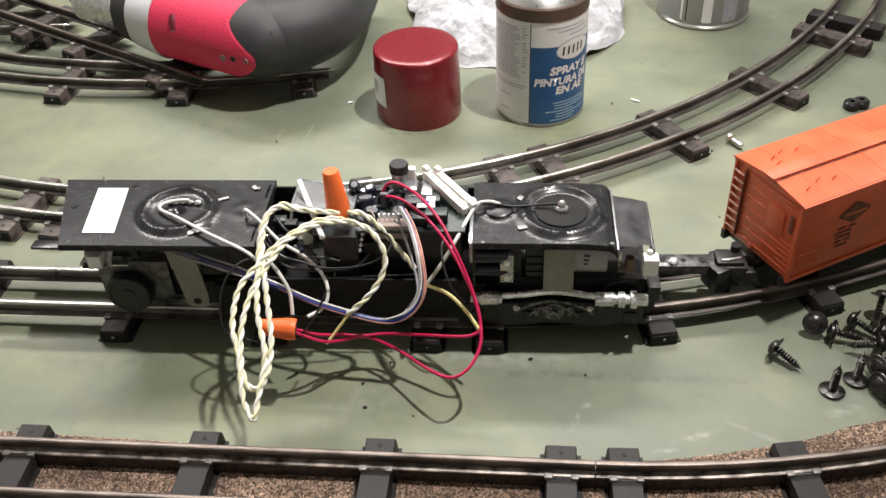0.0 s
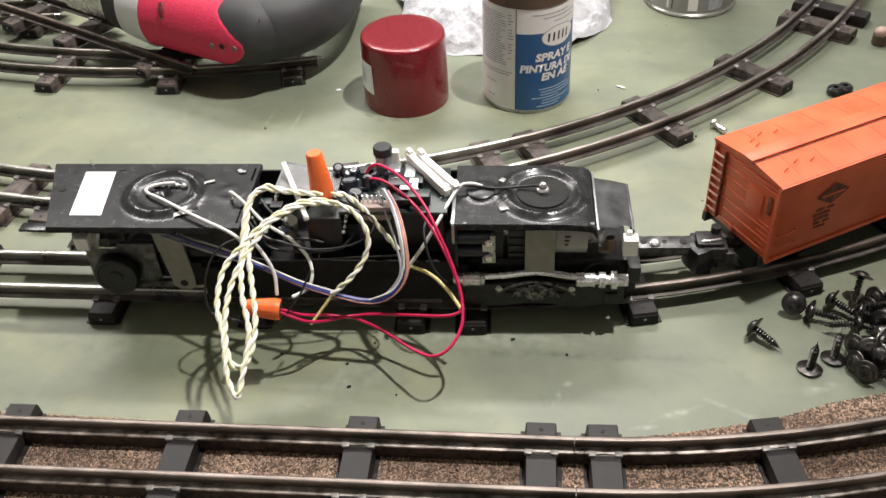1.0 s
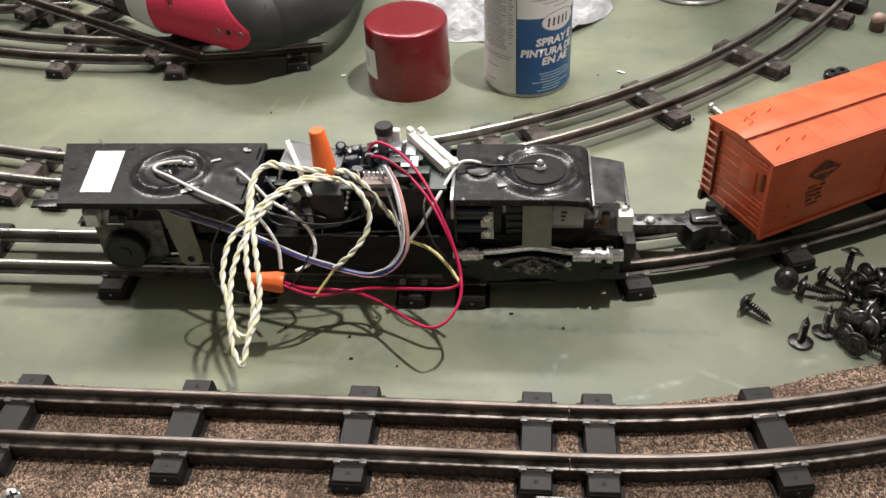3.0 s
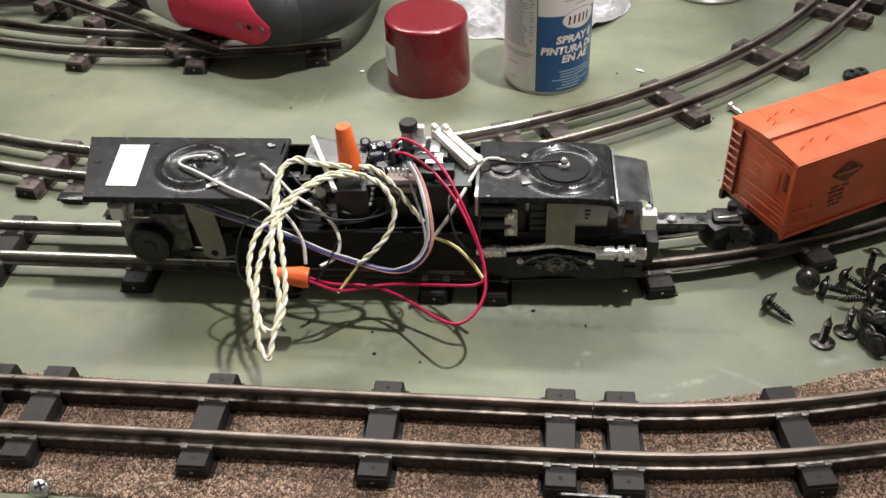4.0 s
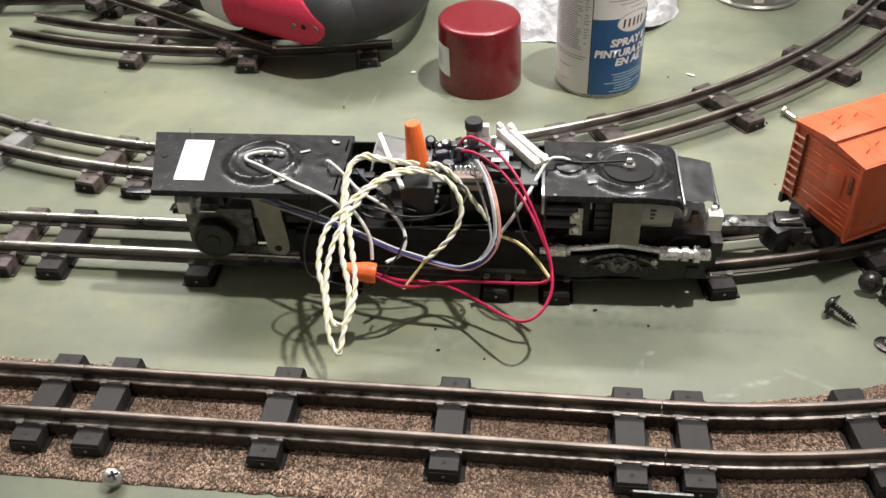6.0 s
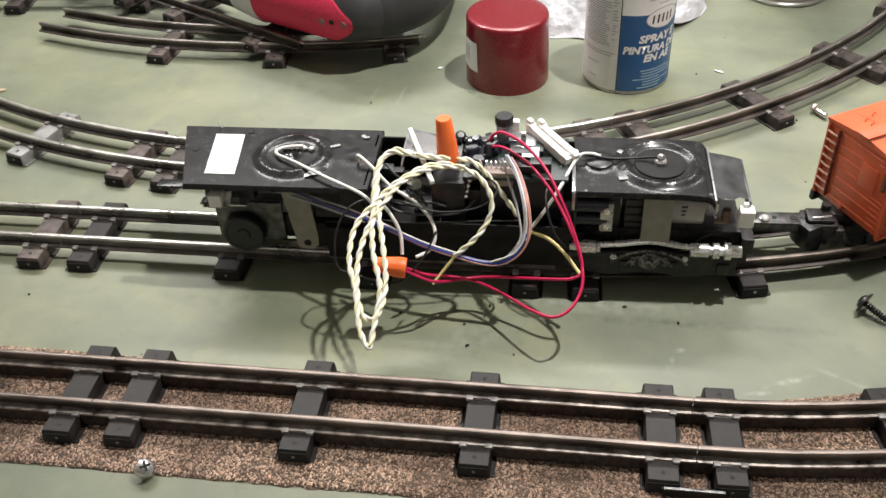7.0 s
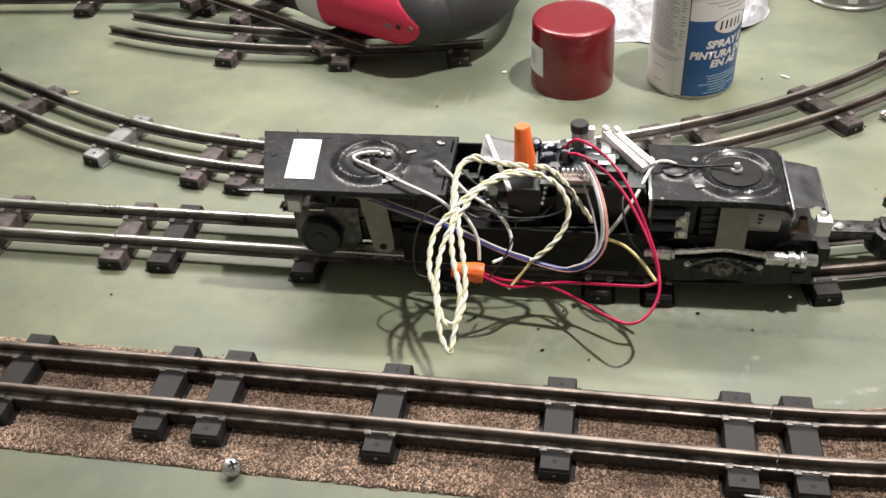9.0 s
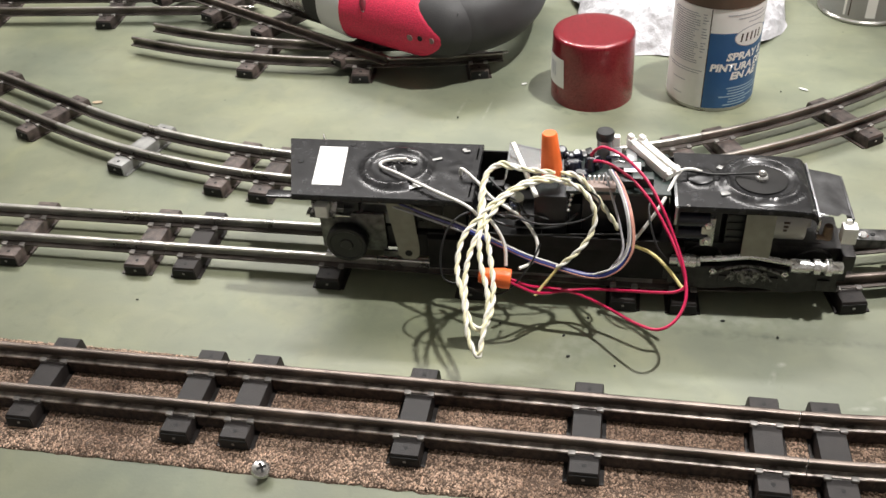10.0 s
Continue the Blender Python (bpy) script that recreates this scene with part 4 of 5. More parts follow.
part("lamp_lens", bm, NYLON, loco, "white translucent lamp lens")
bm = bm_new()
cyl(bm, (130, -17, 42), (130, -17, 49), 2.4, 2.0, 16)
cyl(bm, (125, -18, 43), (130, -18, 43), 1.4, seg=10)
part("lamp_bulb", bm, mat("brown_bulb_base", (0.14, 0.09, 0.06), 0.4, 0.5), loco, "small brown bulb base")
# made-up bright strip that stands for a small white glint
bm = bm_new()
box(bm, 125.2, 126.6, -16, -14.2, 43, 51, 0.4)
part("lamp_lead", bm, STEEL, loco, "bright strip added for a small white highlight")
# rear truck, sideframe off
rear = part("rear_truck", box(bm_new(), -116, -40, -13, 13, 20, 34, 1.0), CAST, loco, "black rear truck with its sideframe removed")
for x in (-54,):
    for s in (-1, 1):
        wheel(x, s * 10.6, RAILTOP + 9.6, 9.6, 1 if s < 0 else -1, rear)
    axle(x, RAILTOP + 9.6, rear)
for s in (-1, 1):
    wheel(-102, s * 10.6, RAILTOP + 9.6, 9.6, 1 if s < 0 else -1, rear)
axle(-102, RAILTOP + 9.6, rear)
bm = bm_new()
lathe(bm, ((10.2, 0), (10.8, 0.5), (10.8, 4.6), (10.1, 5.6), (8.8, 5.7), (8.2, 5.2), (3.5, 4.8), (3.0, 5.5), (0, 5.6)), 36, (0, 0, 0), Matrix.Translation((-102, -16.4, 27)) @ Matrix.Rotation(radians(90), 4, "X"))
part("black_wheel", bm, BLACK, rear, "large plain black wheel")
bm = bm_new()
box(bm, -116, -82, -16.0, -14.4, 20, 43, 0.6)
box(bm, -118, -98, -15.5, -6, 42, 44, 0.4)
box(bm, -84, -76, -17.4, -15.8, 17, 21, 0.4)
part("side_plate", bm, ARM, rear, "dull grey metal side plate")
bm = bm_new()
rows = []
for k in range(11):
    u = k / 10
    rows.append([Vector((-118 + 13 * u + 1.2 * noise.noise(Vector((u * 5, w * 4, 1))), -25 + 8 * w + 0.8 * noise.noise(Vector((u * 5, w * 5, 7))), 46 + 6 * w ** 2 + 1.2 * noise.noise(Vector((u * 4, w * 3, 3))))) for w in (0, 0.2, 0.4, 0.6, 0.8, 1.0)])
grid(bm, rows)
box(bm, -121, -98, -21, -15, 44.2, 45.2, 0.4)
part("end_bracket", bm, SOLDER, rear, "bright crumpled metal bracket", 25)
bm = bm_new()
box(bm, -115, -108.5, -24.5, -18.5, 45.4, 52.5, 0.7)
part("lamp_lens", bm, NYLON, rear, "white translucent lamp lens")
bm = bm_new()
box(bm, -103, -95, -15, 6, 43.4, 57.5, 0.6)
part("motor_block", bm, BLACK, rear)
bm = bm_new()
box(bm, -94, -70, -12, 8, 46, 57, 0.8)
box(bm, -94, -66, -12, 10, 34.4, 42, 0.8)
part("motor_frame", bm, GREYTIN, rear, "dull grey motor frame")
bm = bm_new()
pts = [(-80, 55), (-67.0, 55), (-64.5, 26), (-65, 20.5), (-67.5, 18.0), (-73, 18.0), (-75.6, 20.5), (-76.0, 26)]
f = [bm.verts.new((x, -19.6, z)) for x, z in pts]
b_ = [bm.verts.new((x, -18.4, z)) for x, z in pts]
bm.faces.new(f)
bm.faces.new(b_[::-1])
for i in range(len(pts)):
    j = (i + 1) % len(pts)
    bm.faces.new((f[i], f[j], b_[j], b_[i]))
st = part("motor_strap", bm, STRAP, loco, "olive grey fibre strap with a round hole", place=pose(0, 0, 0))
bm = bm_new()
cyl(bm, (-70.3, -19.4, 22), (-70.3, -19.75, 22), 1.9, seg=16)
part("strap_hole", bm, HOLE, st)
for k, (x0, x1, z0, z1) in enumerate(((-66, -52, 36, 52), (-52, -40, 34, 56), (-62, -46, 22, 34))):
    bm = bm_new()
    box(bm, x0, x1, -17, 12, z0, z1, 1.0)
    for j in range(3):
        cyl(bm, (x0 + 3 + 4 * j, -17.6, z0 + 4), (x0 + 3 + 4 * j, -17, z0 + 4), 1.4, seg=10)
    part("gear_housing", bm, CAST, rear)
# coupler
bm = bm_new()
box(bm, 142, 178, -4.6, 4.6, 22.2, 23.6, 0.4)
box(bm, 142, 178, -4.6, -3.6, 18.5, 22.4, 0.3)
box(bm, 142, 178, 3.6, 4.6, 18.5, 22.4, 0.3)
cp = part("coupler_arm", bm, ARM, loco, "grey steel coupler drawbar with holes", place=pose(0, 0.009, 0, 0, 0, 1))
for x, ry in ((150, 1.7), (160, 1.2), (169, 1.9)):
    bm = bm_new()
    cyl(bm, (x, 0, 23.5), (x, 0, 23.9), ry, seg=12)
    part("coupler_hole", bm, HOLE, cp)
bm = bm_new()
lathe(bm, ((2.6, 23.6), (2.6, 24.6), (1.6, 25.4), (0, 25.5)), 14, (155, -1.5, 0))
part("rivet", bm, STEEL, cp)
bm = bm_new()
box(bm, 173, 190, -6.5, 7, 17, 24.0, 1.4)
box(bm, 175, 188, -5.2, 5.5, 23.8, 26.2, 1.2)
cyl(bm, (185, 4.5, 22), (185, 4.5, 29.5), 2.4, seg=14)
box(bm, 188, 194, 1.5, 7, 15, 25, 1.6)
box(bm, 188, 193, -7.5, -2, 14, 22, 1.6)
box(bm, 176, 183, -6.8, -2, 8, 17.5, 1.0)
kn = part("coupler_knuckle", bm, CAST, cp, "dark knuckle coupler")
bm = bm_new()
tube(bm, [Vector((177, -3.4, 26.3)), Vector((181, -3.6, 26.8)), Vector((186.5, -1.5, 26.3))], 0.7, 8)
part("knuckle_spring", bm, STEEL, kn, "bright spring wire")
bm = bm_new()
box(bm, 138, 144, -15, 17, 14, 24, 0.8)
box(bm, 139, 145, -19, -8, 24, 33, 0.6)
part("pilot_beam", bm, CAST, loco)

# wires: control points along each lead
R_WIRE = 0.85


def wire(colour, pts, r=R_WIRE, shift=(0, 0, 0)):
    bm = bm_new()
    d = Vector(shift)
    tube(bm, spline([Vector(p) + d for p in pts], 7), r, 8)
    return part("wire", bm, WIRE[colour], loco, colour + " insulated wire", 80)


def braid(pts):
    line = resample(spline(pts, 10), 1.1)
    for colour, ph in (("cream", 0.0), ("pale", math.pi)):
        bm = bm_new()
        tube(bm, twist(line, 0.66, 12.0, ph), 0.76, 7)
        part("twisted_wire", bm, WIRE[colour], loco, ("cream" if colour == "cream" else "pale yellow") + " strand of a twisted pair", 80)


braid([(3, -20, 75), (-14, -19, 76), (-25, -18, 76), (-30, -26, 72), (-30, -43, 62), (-28, -60, 53), (-23, -76, 44), (-24, -92, 35), (-25, -99, 31), (-30, -92, 35), (-34, -76, 44), (-38, -65, 50), (-37, -51, 58), (-29, -40, 64), (-20, -31, 69), (-8, -24, 73), (3, -22, 74)])
braid([(10, -23, 73), (-5, -25, 73), (-18, -31, 69), (-24, -39, 65), (-31, -50, 58), (-34, -65, 50), (-32, -81, 41), (-27, -88, 37), (-22, -84, 39), (-21, -71, 46), (-25, -53, 57), (-29, -36, 66), (-29, -23, 73), (-23, -17, 77), (-13, -19, 76)])
braid([(2, -13, 70), (12, -14, 70), (21, -16, 62), (28, -18, 52), (34, -19, 43)])
braid([(1, -17, 70), (15, -22, 68), (22, -27, 59), (21, -32, 50), (15, -38, 43), (6, -42, 36)])
wire("yellow", [(7, -41, 37), (4, -43, 33), (-1, -46, 27), (-4, -49, 24)], 0.7)
wire("red", [(19.2, 3.6, 70), (22, 1.7, 75), (26.5, -0.4, 77), (36.1, -6.7, 75), (45.8, -17.4, 70), (53, -27.8, 62), (58.7, -35.4, 52), (63.1, -44.2, 43), (64.5, -50.6, 37), (61.4, -51.8, 34), (54.9, -51.1, 32), (38.5, -44.3, 26), (21.5, -38.3, 20.6), (10.8, -39.2, 20), (1.1, -41.8, 23), (-7.1, -49.1, 30), (-17, -53.2, 37.6)], 0.74)
wire("red", [(17.7, 3.3, 66), (22.6, 1.8, 68), (28.6, -2.5, 69), (38.5, -11, 67), (47.8, -18.8, 60), (54.9, -27.3, 52), (61, -37.6, 44), (64.5, -49.8, 38), (64.2, -58, 32), (59.4, -65.4, 27), (52, -67.7, 24), (42.3, -60.5, 21), (30.6, -49, 18.6), (20.3, -41.2, 17.6), (10.7, -38.1, 18.4), (1.7, -45.6, 23), (-5.4, -52.1, 29), (-17, -53.9, 36.6)], 0.74)
wire("white", [(-73, 6, 62.5), (-80, 5, 62.5), (-85, 2, 62.5), (-84, -2, 62.5), (-75, -8, 63), (-57, -20, 63), (-38, -31, 62), (-30, -36, 58)])
wire("white", [(-44, -4, 61), (-43, -5, 65), (-35, -10, 61), (-27, -15, 55), (-15, -21, 51), (-7, -26, 45), (-4, -32, 40), (-6, -37, 35), (-12, -43, 35)])
wire("white", [(-30, -29, 57), (-23, -36, 53), (-19, -40, 46), (-18, -45, 38)])
wire("white", [(72, 4, 62.4), (67, 3, 64.5), (61, 0.5, 63.5), (53, -19, 59.5), (46, -24, 49), (39.5, -27, 40), (38, -29, 36)])
wire("yellow", [(38, -26, 40), (49, -31, 39), (57, -37, 35), (64, -45, 30)])
LOOM = [(-81, -13, 52), (-63, -19, 48), (-45, -25, 46), (-27, -31, 42), (-10, -37, 38), (7, -41, 35), (23, -43, 33), (34, -43, 39), (39, -39, 48), (38, -31, 59), (34, -19, 66), (29, -11, 71)]
for colour, first_, shift in (("grey", 5, (-1.3, 0.3, 0.6)), ("white", 6, (-0.4, -0.2, 0.9)), ("orange", 3, (0.9, -1.0, -0.4)), ("orange", 6, (1.5, 0.2, -0.4)), ("purple", 2, (0, 0.6, 0.6))):
    wire(colour, LOOM[first_:], 0.45, shift)
wire("white", LOOM[:6], 0.5, (0.0, 0.8, 1.0))
for dy, dz in ((-0.5, 0.4), (0.3, -0.5), (-0.8, -0.5)):
    wire("blue", LOOM[2:9], 0.45, (0, dy, dz))
wire("black", [(99.8, 1.8, 64.5), (90, 3, 62.8), (78, 2, 62.6), (69, 3, 63), (59, 1, 64), (50, -11, 60), (47, -25, 58), (51, -35, 47), (57, -37, 39)], 0.6)
wire("black", [(4, -13, 69), (16, -15, 64), (24, -19, 60), (22, -25, 56), (12, -29, 53), (-4, -31, 53), (-19, -31, 58), (-35, -33, 60), (-44, -39, 57), (-48, -47, 48), (-47, -53, 36), (-38, -57, 35), (-20, -56, 30), (-8, -50, 40), (-2, -42, 50)], 0.5)
wire("black", [(36, -24, 44), (10, -25, 43), (-18, -25, 41), (-37, -25, 43)], 0.5)
wire("purple", [(-84, -15, 53), (-70, -20, 52), (-56, -24, 49), (-40, -27, 45), (-26, -31, 42)], 0.6)
wire("grey", [(-82, -17, 51), (-68, -22, 50), (-54, -25, 47), (-38, -28, 43)], 0.6)
wire("grey", [(26, -11, 70), (30, -17, 60), (34, -24, 50), (36, -32, 40), (30, -40, 34)], 0.6)


def wire_nut(a, b, r0, r1, label):
    """Ribbed conical screw-on connector from its open end a to its tip b."""
    a, b = Vector(a), Vector(b)
    m = Matrix.Translation(a) @ (b - a).to_track_quat("Z", "Y").to_matrix().to_4x4()
    n = (b - a).length
    bm = bm_new()
    seg = 36
    rows = []
    for h, f in ((0, 0.86), (0.02, 1.0), (0.12, 1.02), (0.2, 0.97), (0.97, 0.0), (1.0, -0.1)):
        rr = r1 + (r0 - r1) * max(0, f) - (0.5 if f < 0 else 0)
        rows.append([m @ Vector(((rr + (0.32 if (i % 3 == 0 and 0.15 < h < 0.97) else 0)) * math.cos(2 * math.pi * i / seg), (rr + (0.32 if (i % 3 == 0 and 0.15 < h < 0.97) else 0)) * math.sin(2 * math.pi * i / seg), h * n)) for i in range(seg)])
    vs = grid(bm, rows, close=True)
    bm.faces.new(vs[0][::-1])
    bm.faces.new(vs[-1])
    o = part("wire_nut", bm, NUT, loco, label, 40)
    bm = bm_new()
    cyl(bm, a - (b - a) * 0.01, a + (b - a) * 0.005, r0 * 0.7, seg=20)
    part("wire_nut_mouth", bm, HOLE, o)
    return o


wire_nut((1.2, -11.5, 67.5), (-0.4, -11.2, 91), 5.0, 3.6, "upright orange wire nut")
wire_nut((-15.1, -53.3, 37), (-30.0, -53.9, 39), 4.7, 3.4, "hanging orange wire nut")

# ---- boxcar ----
car = thing("boxcar", pose(0.0887, 0.1050, 0, 0, 0, 30.3), "orange plastic model boxcar with faded black herald, behind the locomotive", "model boxcar")
CL_, CW, Z0, Z1 = 190.0, 46.5, 21.0, 64.2
bm = bm_new()
box(bm, 0.8, CL_ - 0.8, 0.8, CW - 0.8, Z0, Z1 - 0.5, 0.3)
body = part("body", bm, ORANGE, car, "orange plastic car body")
for x0, x1, y0, y1 in ((0, 2, 0, 2), (0, 2, CW - 2, CW), (CL_ - 2, CL_, 0, 2), (CL_ - 2, CL_, CW - 2, CW)):
    part("corner_post", box(bm_new(), x0, x1, y0, y1, Z0 - 0.5, Z1 - 0.2, 0.25), ORANGE, body)
bm = bm_new()
for y0, y1 in ((-0.2, 0.9), (CW - 0.9, CW + 0.2)):
    box(bm, -0.1, CL_ + 0.1, y0, y1, Z0 - 1.2, Z0 + 1.0, 0.2)
    box(bm, -0.1, CL_ + 0.1, y0, y1, Z1 - 2.2, Z1 - 0.2, 0.2)
part("side_sill", bm, ORANGE, body)
# corrugated ends
for x, s in ((0.8, -1), (CL_ - 0.8, 1)):
    for z, y0 in ((3.6, 2.6), (9.6, 2.6), (15.6, 2.6), (21.6, 20.6), (27.8, 20.6), (33.6, 20.6), (39.4, 2.6), (6.6, 2.4), (12.6, 2.4), (18.2, 2.4), (37.0, 2.4)):
        bm = bm_new()
        short = y0 == 2.4
        y1 = 10.5 if short else CW - 9.4
        tube(bm, [Vector((x + s * 0.1, y0 + (y1 - y0) * i / 8, Z0 + z)) for i in range(9)], 1, 8, [0.2] + [0.42 if short else 0.6] * 7 + [0.2])
        part("end_rib", bm, ORANGERIB, body)
    bm = bm_new()
    box(bm, min(x, x + s * 0.8), max(x, x + s * 0.8), 9.6, 20.2, Z0 + 20.4, Z0 + 33.2, 0.3)
    part("end_panel", bm, ORANGE, body, "plain raised panel")
    bm = bm_new()
    lathe(bm, ((1.7, 0), (1.7, 1.0), (1.2, 1.6), (0, 1.7)), 14, (0, 0, 0), Matrix.Translation((x, CW / 2 + 3, Z0 + 2.6)) @ Matrix.Rotation(radians(90 * s), 4, "Y"))
    part("end_boss", bm, ORANGERIB, body)
    for k in range(8):
        bm = bm_new()
        z = Z0 + 5 + 4.6 * k
        tube(bm, [Vector((x + s * 1.3, CW - 8.4, z)), Vector((x + s * 1.6, CW - 5, z)), Vector((x + s * 1.3, CW - 1.6, z))], 0.55, 6)
        part("ladder_rung", bm, PALEORANGE, body)
    bm = bm_new()
    for y in (CW - 8.6, CW - 1.4):
        box(bm, min(x, x + s * 1.5), max(x, x + s * 1.5), y - 0.45, y + 0.45, Z0 + 2, Z1 - 3, 0.15)
        part("ladder_rail", bm, INK_AND_SHADE if y < CW - 5 else ORANGE, body)
        bm = bm_new()
    bm.free()
    bm = bm_new()
    box(bm, min(x, x + s * 1.0), max(x, x + s * 1.0), 4.0, 6.4, Z0 + 25, Z0 + 34.5, 0.5)
    part("brake_wheel_slot", bm, INK_AND_SHADE, body, "dark slot for the brake wheel")
# side grab irons
for y, s in ((0.6, -1), (CW - 0.6, 1)):
    for z in (28.5, 35.5):
        for x in (3.5, CL_ - 15):
            bm = bm_new()
            tube(bm, [Vector((x, y, z)), Vector((x + 0.4, y + s * 1.6, z)), Vector((x + 11, y + s * 1.6, z)), Vector((x + 11.5, y, z))], 0.42, 6)
            part("grab_iron", bm, ORANGERIB, body)
    bm = bm_new()
    yy = (y - 0.4, y + 0.6) if s < 0 else (y - 0.6, y + 0.4)
    box(bm, 95 - 19, 95 + 19, yy[0] - 0.6, yy[1] + 0.6, Z0 + 1.5, Z1 - 3, 0.4)
    door = part("sliding_door", bm, ORANGE, body, "orange ribbed sliding door")
    for k in range(5):
        bm = bm_new()
        box(bm, 95 - 18, 95 + 18, yy[0] - 1.1, yy[1] + 1.1, Z0 + 5 + 7.4 * k, Z0 + 6.2 + 7.4 * k, 0.2)
        part("door_rib", bm, ORANGE, door)
# roof
bm = bm_new()
RISE = 3.0
rows = [[Vector((x, y, Z1 + z)) for y, z in ((-0.9, -1.0), (-0.9, 0.0), (CW / 2, RISE), (CW + 0.9, 0.0), (CW + 0.9, -1.0))] for x in (-0.2, CL_ + 0.2)]
vs = grid(bm, rows)
bm.faces.new([v for v in vs[0]])
bm.faces.new([v for v in vs[1]][::-1])
bm.faces.new((vs[0][0], vs[0][-1], vs[1][-1], vs[1][0]))
roof = part("roof", bm, ORANGE, car, "orange pitched roof with ribs", 20)
bm = bm_new()
box(bm, -1.5, CL_ + 1.5, CW / 2 - 4.0, CW / 2 + 4.0, Z1 + RISE - 0.2, Z1 + RISE + 0.75, 0.15)
part("roof_walk", bm, ORANGE, roof, "flat roof walk")
# dark strip paints the shadow line beside the roof walk
bm = bm_new()
box(bm, -1.2, CL_ + 1.2, CW / 2 - 4.7, CW / 2 - 4.1, Z1 + RISE - 1.1, Z1 + RISE - 0.3)
part("walk_groove", bm, INK_AND_SHADE, roof, "dark strip painted as the roof walk's shadow line")
slope = math.atan2(RISE, CW / 2)
for k in range(10):
    x = 14 + 18 * k
    for s in (-1, 1):
        bm = bm_new()
        m = Matrix.Translation((x, CW / 2, Z1 + RISE)) @ Matrix.Rotation(-s * slope, 4, "X")
        y0, y1 = sorted((s * 4.5, s * 23.4))
        box(bm, -0.35, 0.35, y0, y1, -0.3, 0.22, 0.12, m)
        part("roof_rib", bm, ORANGE, roof)
for k, (x, y) in enumerate(((8, 8), (16, 11), (24, 9), (10, 34), (17, 37), (25, 35), (9, 29))):
    bm = bm_new()
    zz = Z1 + RISE * (1 - abs(y - CW / 2) / (CW / 2)) + 0.1
    tube(bm, [Vector((x, y, zz)), Vector((x + 0.2, y, zz + 1.2)), Vector((x + 2.6, y + 1.2, zz + 1.2)), Vector((x + 2.8, y + 1.2, zz))], 0.24, 6)
    part("roof_grab", bm, ORANGE, roof)
bm = bm_new()
box(bm, -0.6, CL_ + 0.6, -1.3, -0.3, Z1 - 1.0, Z1 + 0.3, 0.2)
part("eave_lip", bm, ORANGE, roof)
# two dark strips paint the shade inside and under the eave
bm = bm_new()
box(bm, -0.4, CL_ + 0.4, -0.25, 0.25, Z1 + 0.02, Z1 + 0.22)
part("eave_groove", bm, INK_AND_SHADE, roof, "dark strip painted as shade inside the eave lip")
bm = bm_new()
box(bm, 0, CL_, -0.5, -0.28, Z1 - 1.7, Z1 - 1.1)
part("eave_groove", bm, INK_AND_SHADE, roof, "dark strip painted as shade under the eave")
# herald and lettering bars on the near side
bm = bm_new()
f = [bm.verts.new((22 + 10 * math.cos(a) * 1.0, -0.02 + 0.6, 49.5 + 6.3 * math.sin(a))) for a in (0, math.pi / 2, math.pi, 3 * math.pi / 2)]
bm.faces.new(f)
part("herald", bm, INK_AND_SHADE, body, "faded black diamond herald", place=pose(0.012, -0.0004, 0))
for k, (x, w, z, h) in enumerate(((23, 5, 40.8, 1.3), (30, 4, 40.6, 1.2), (22, 10, 38.0, 1.4), (23, 9, 35.4, 1.3), (23, 4, 33.0, 1.2), (29, 4, 32.8, 1.2), (24, 7, 30.4, 1.1))):
    bm = bm_new()
    box(bm, x, x + w, 0.12, 0.5, z, z + h)
    part("lettering_bar", bm, INK_AND_SHADE, body, place=pose(0.003, 0.0003, 0))
bm = bm_new()
box(bm, 27, 41, -0.05, 0.3, 48.8, 50.0)
part("herald_band", bm, ORANGE, body)
# underframe and trucks
bm = bm_new()
box(bm, 2, CL_ - 2, 2.5, CW - 2.5, 17.0, 21.2, 0.6)
box(bm, -2, CL_ + 2, CW / 2 - 5, CW / 2 + 5, 15.5, 19, 0.5)
part("underframe", bm, BLACK, car)
for cx in (30, CL_ - 30):
    bm = bm_new()
    box(bm, cx - 5, cx + 5, 5, CW - 5, 15, 19, 0.6)
    for y in (6.2, CW - 6.2):
        box(bm, cx - 20, cx + 20, y - 1.6, y + 1.6, 14.5, 19.5, 0.8)
        for dx in (-16, 16):
            box(bm, cx + dx - 4, cx + dx + 4, y - 2.4, y + 2.4, 15, 22, 0.8)
        box(bm, cx - 5, cx + 5, y - 2, y + 2, 12.6, 20, 0.8)
    tk = part("truck", bm, CAST, car, "black cast freight truck")
    for dx in (-16, 16):
        for s in (-1, 1):
            wheel(cx + dx, CW / 2 + s * 10.6, RAILTOP + 7.4, 7.4, 1 if s < 0 else -1, tk)
        bm = bm_new()
        cyl(bm, (cx + dx, CW / 2 - 16, RAILTOP + 7.4), (cx + dx, CW / 2 + 16, RAILTOP + 7.4), 1.5, seg=10)
        part("axle", bm, STEEL, tk)
bm = bm_new()
box(bm, -18, 4, CW / 2 - 3.5, CW / 2 + 3.5, 15, 19.5, 0.8)
box(bm, -27, -14, CW / 2 - 7, CW / 2 + 6, 10, 24, 3.0)
tube(bm, spline([(-16, CW / 2 - 5, 17), (-9, CW / 2 - 10, 16), (-4, CW / 2 - 13, 11), (-8, CW / 2 - 14, 7.5)], 6), 2.4, 10)
cyl(bm, (-12, CW / 2 - 4, 9), (-12, CW / 2 - 4, 17), 1.2, seg=8)
box(bm, 2, 8, 8, CW - 8, 9.5, 17, 0.8)
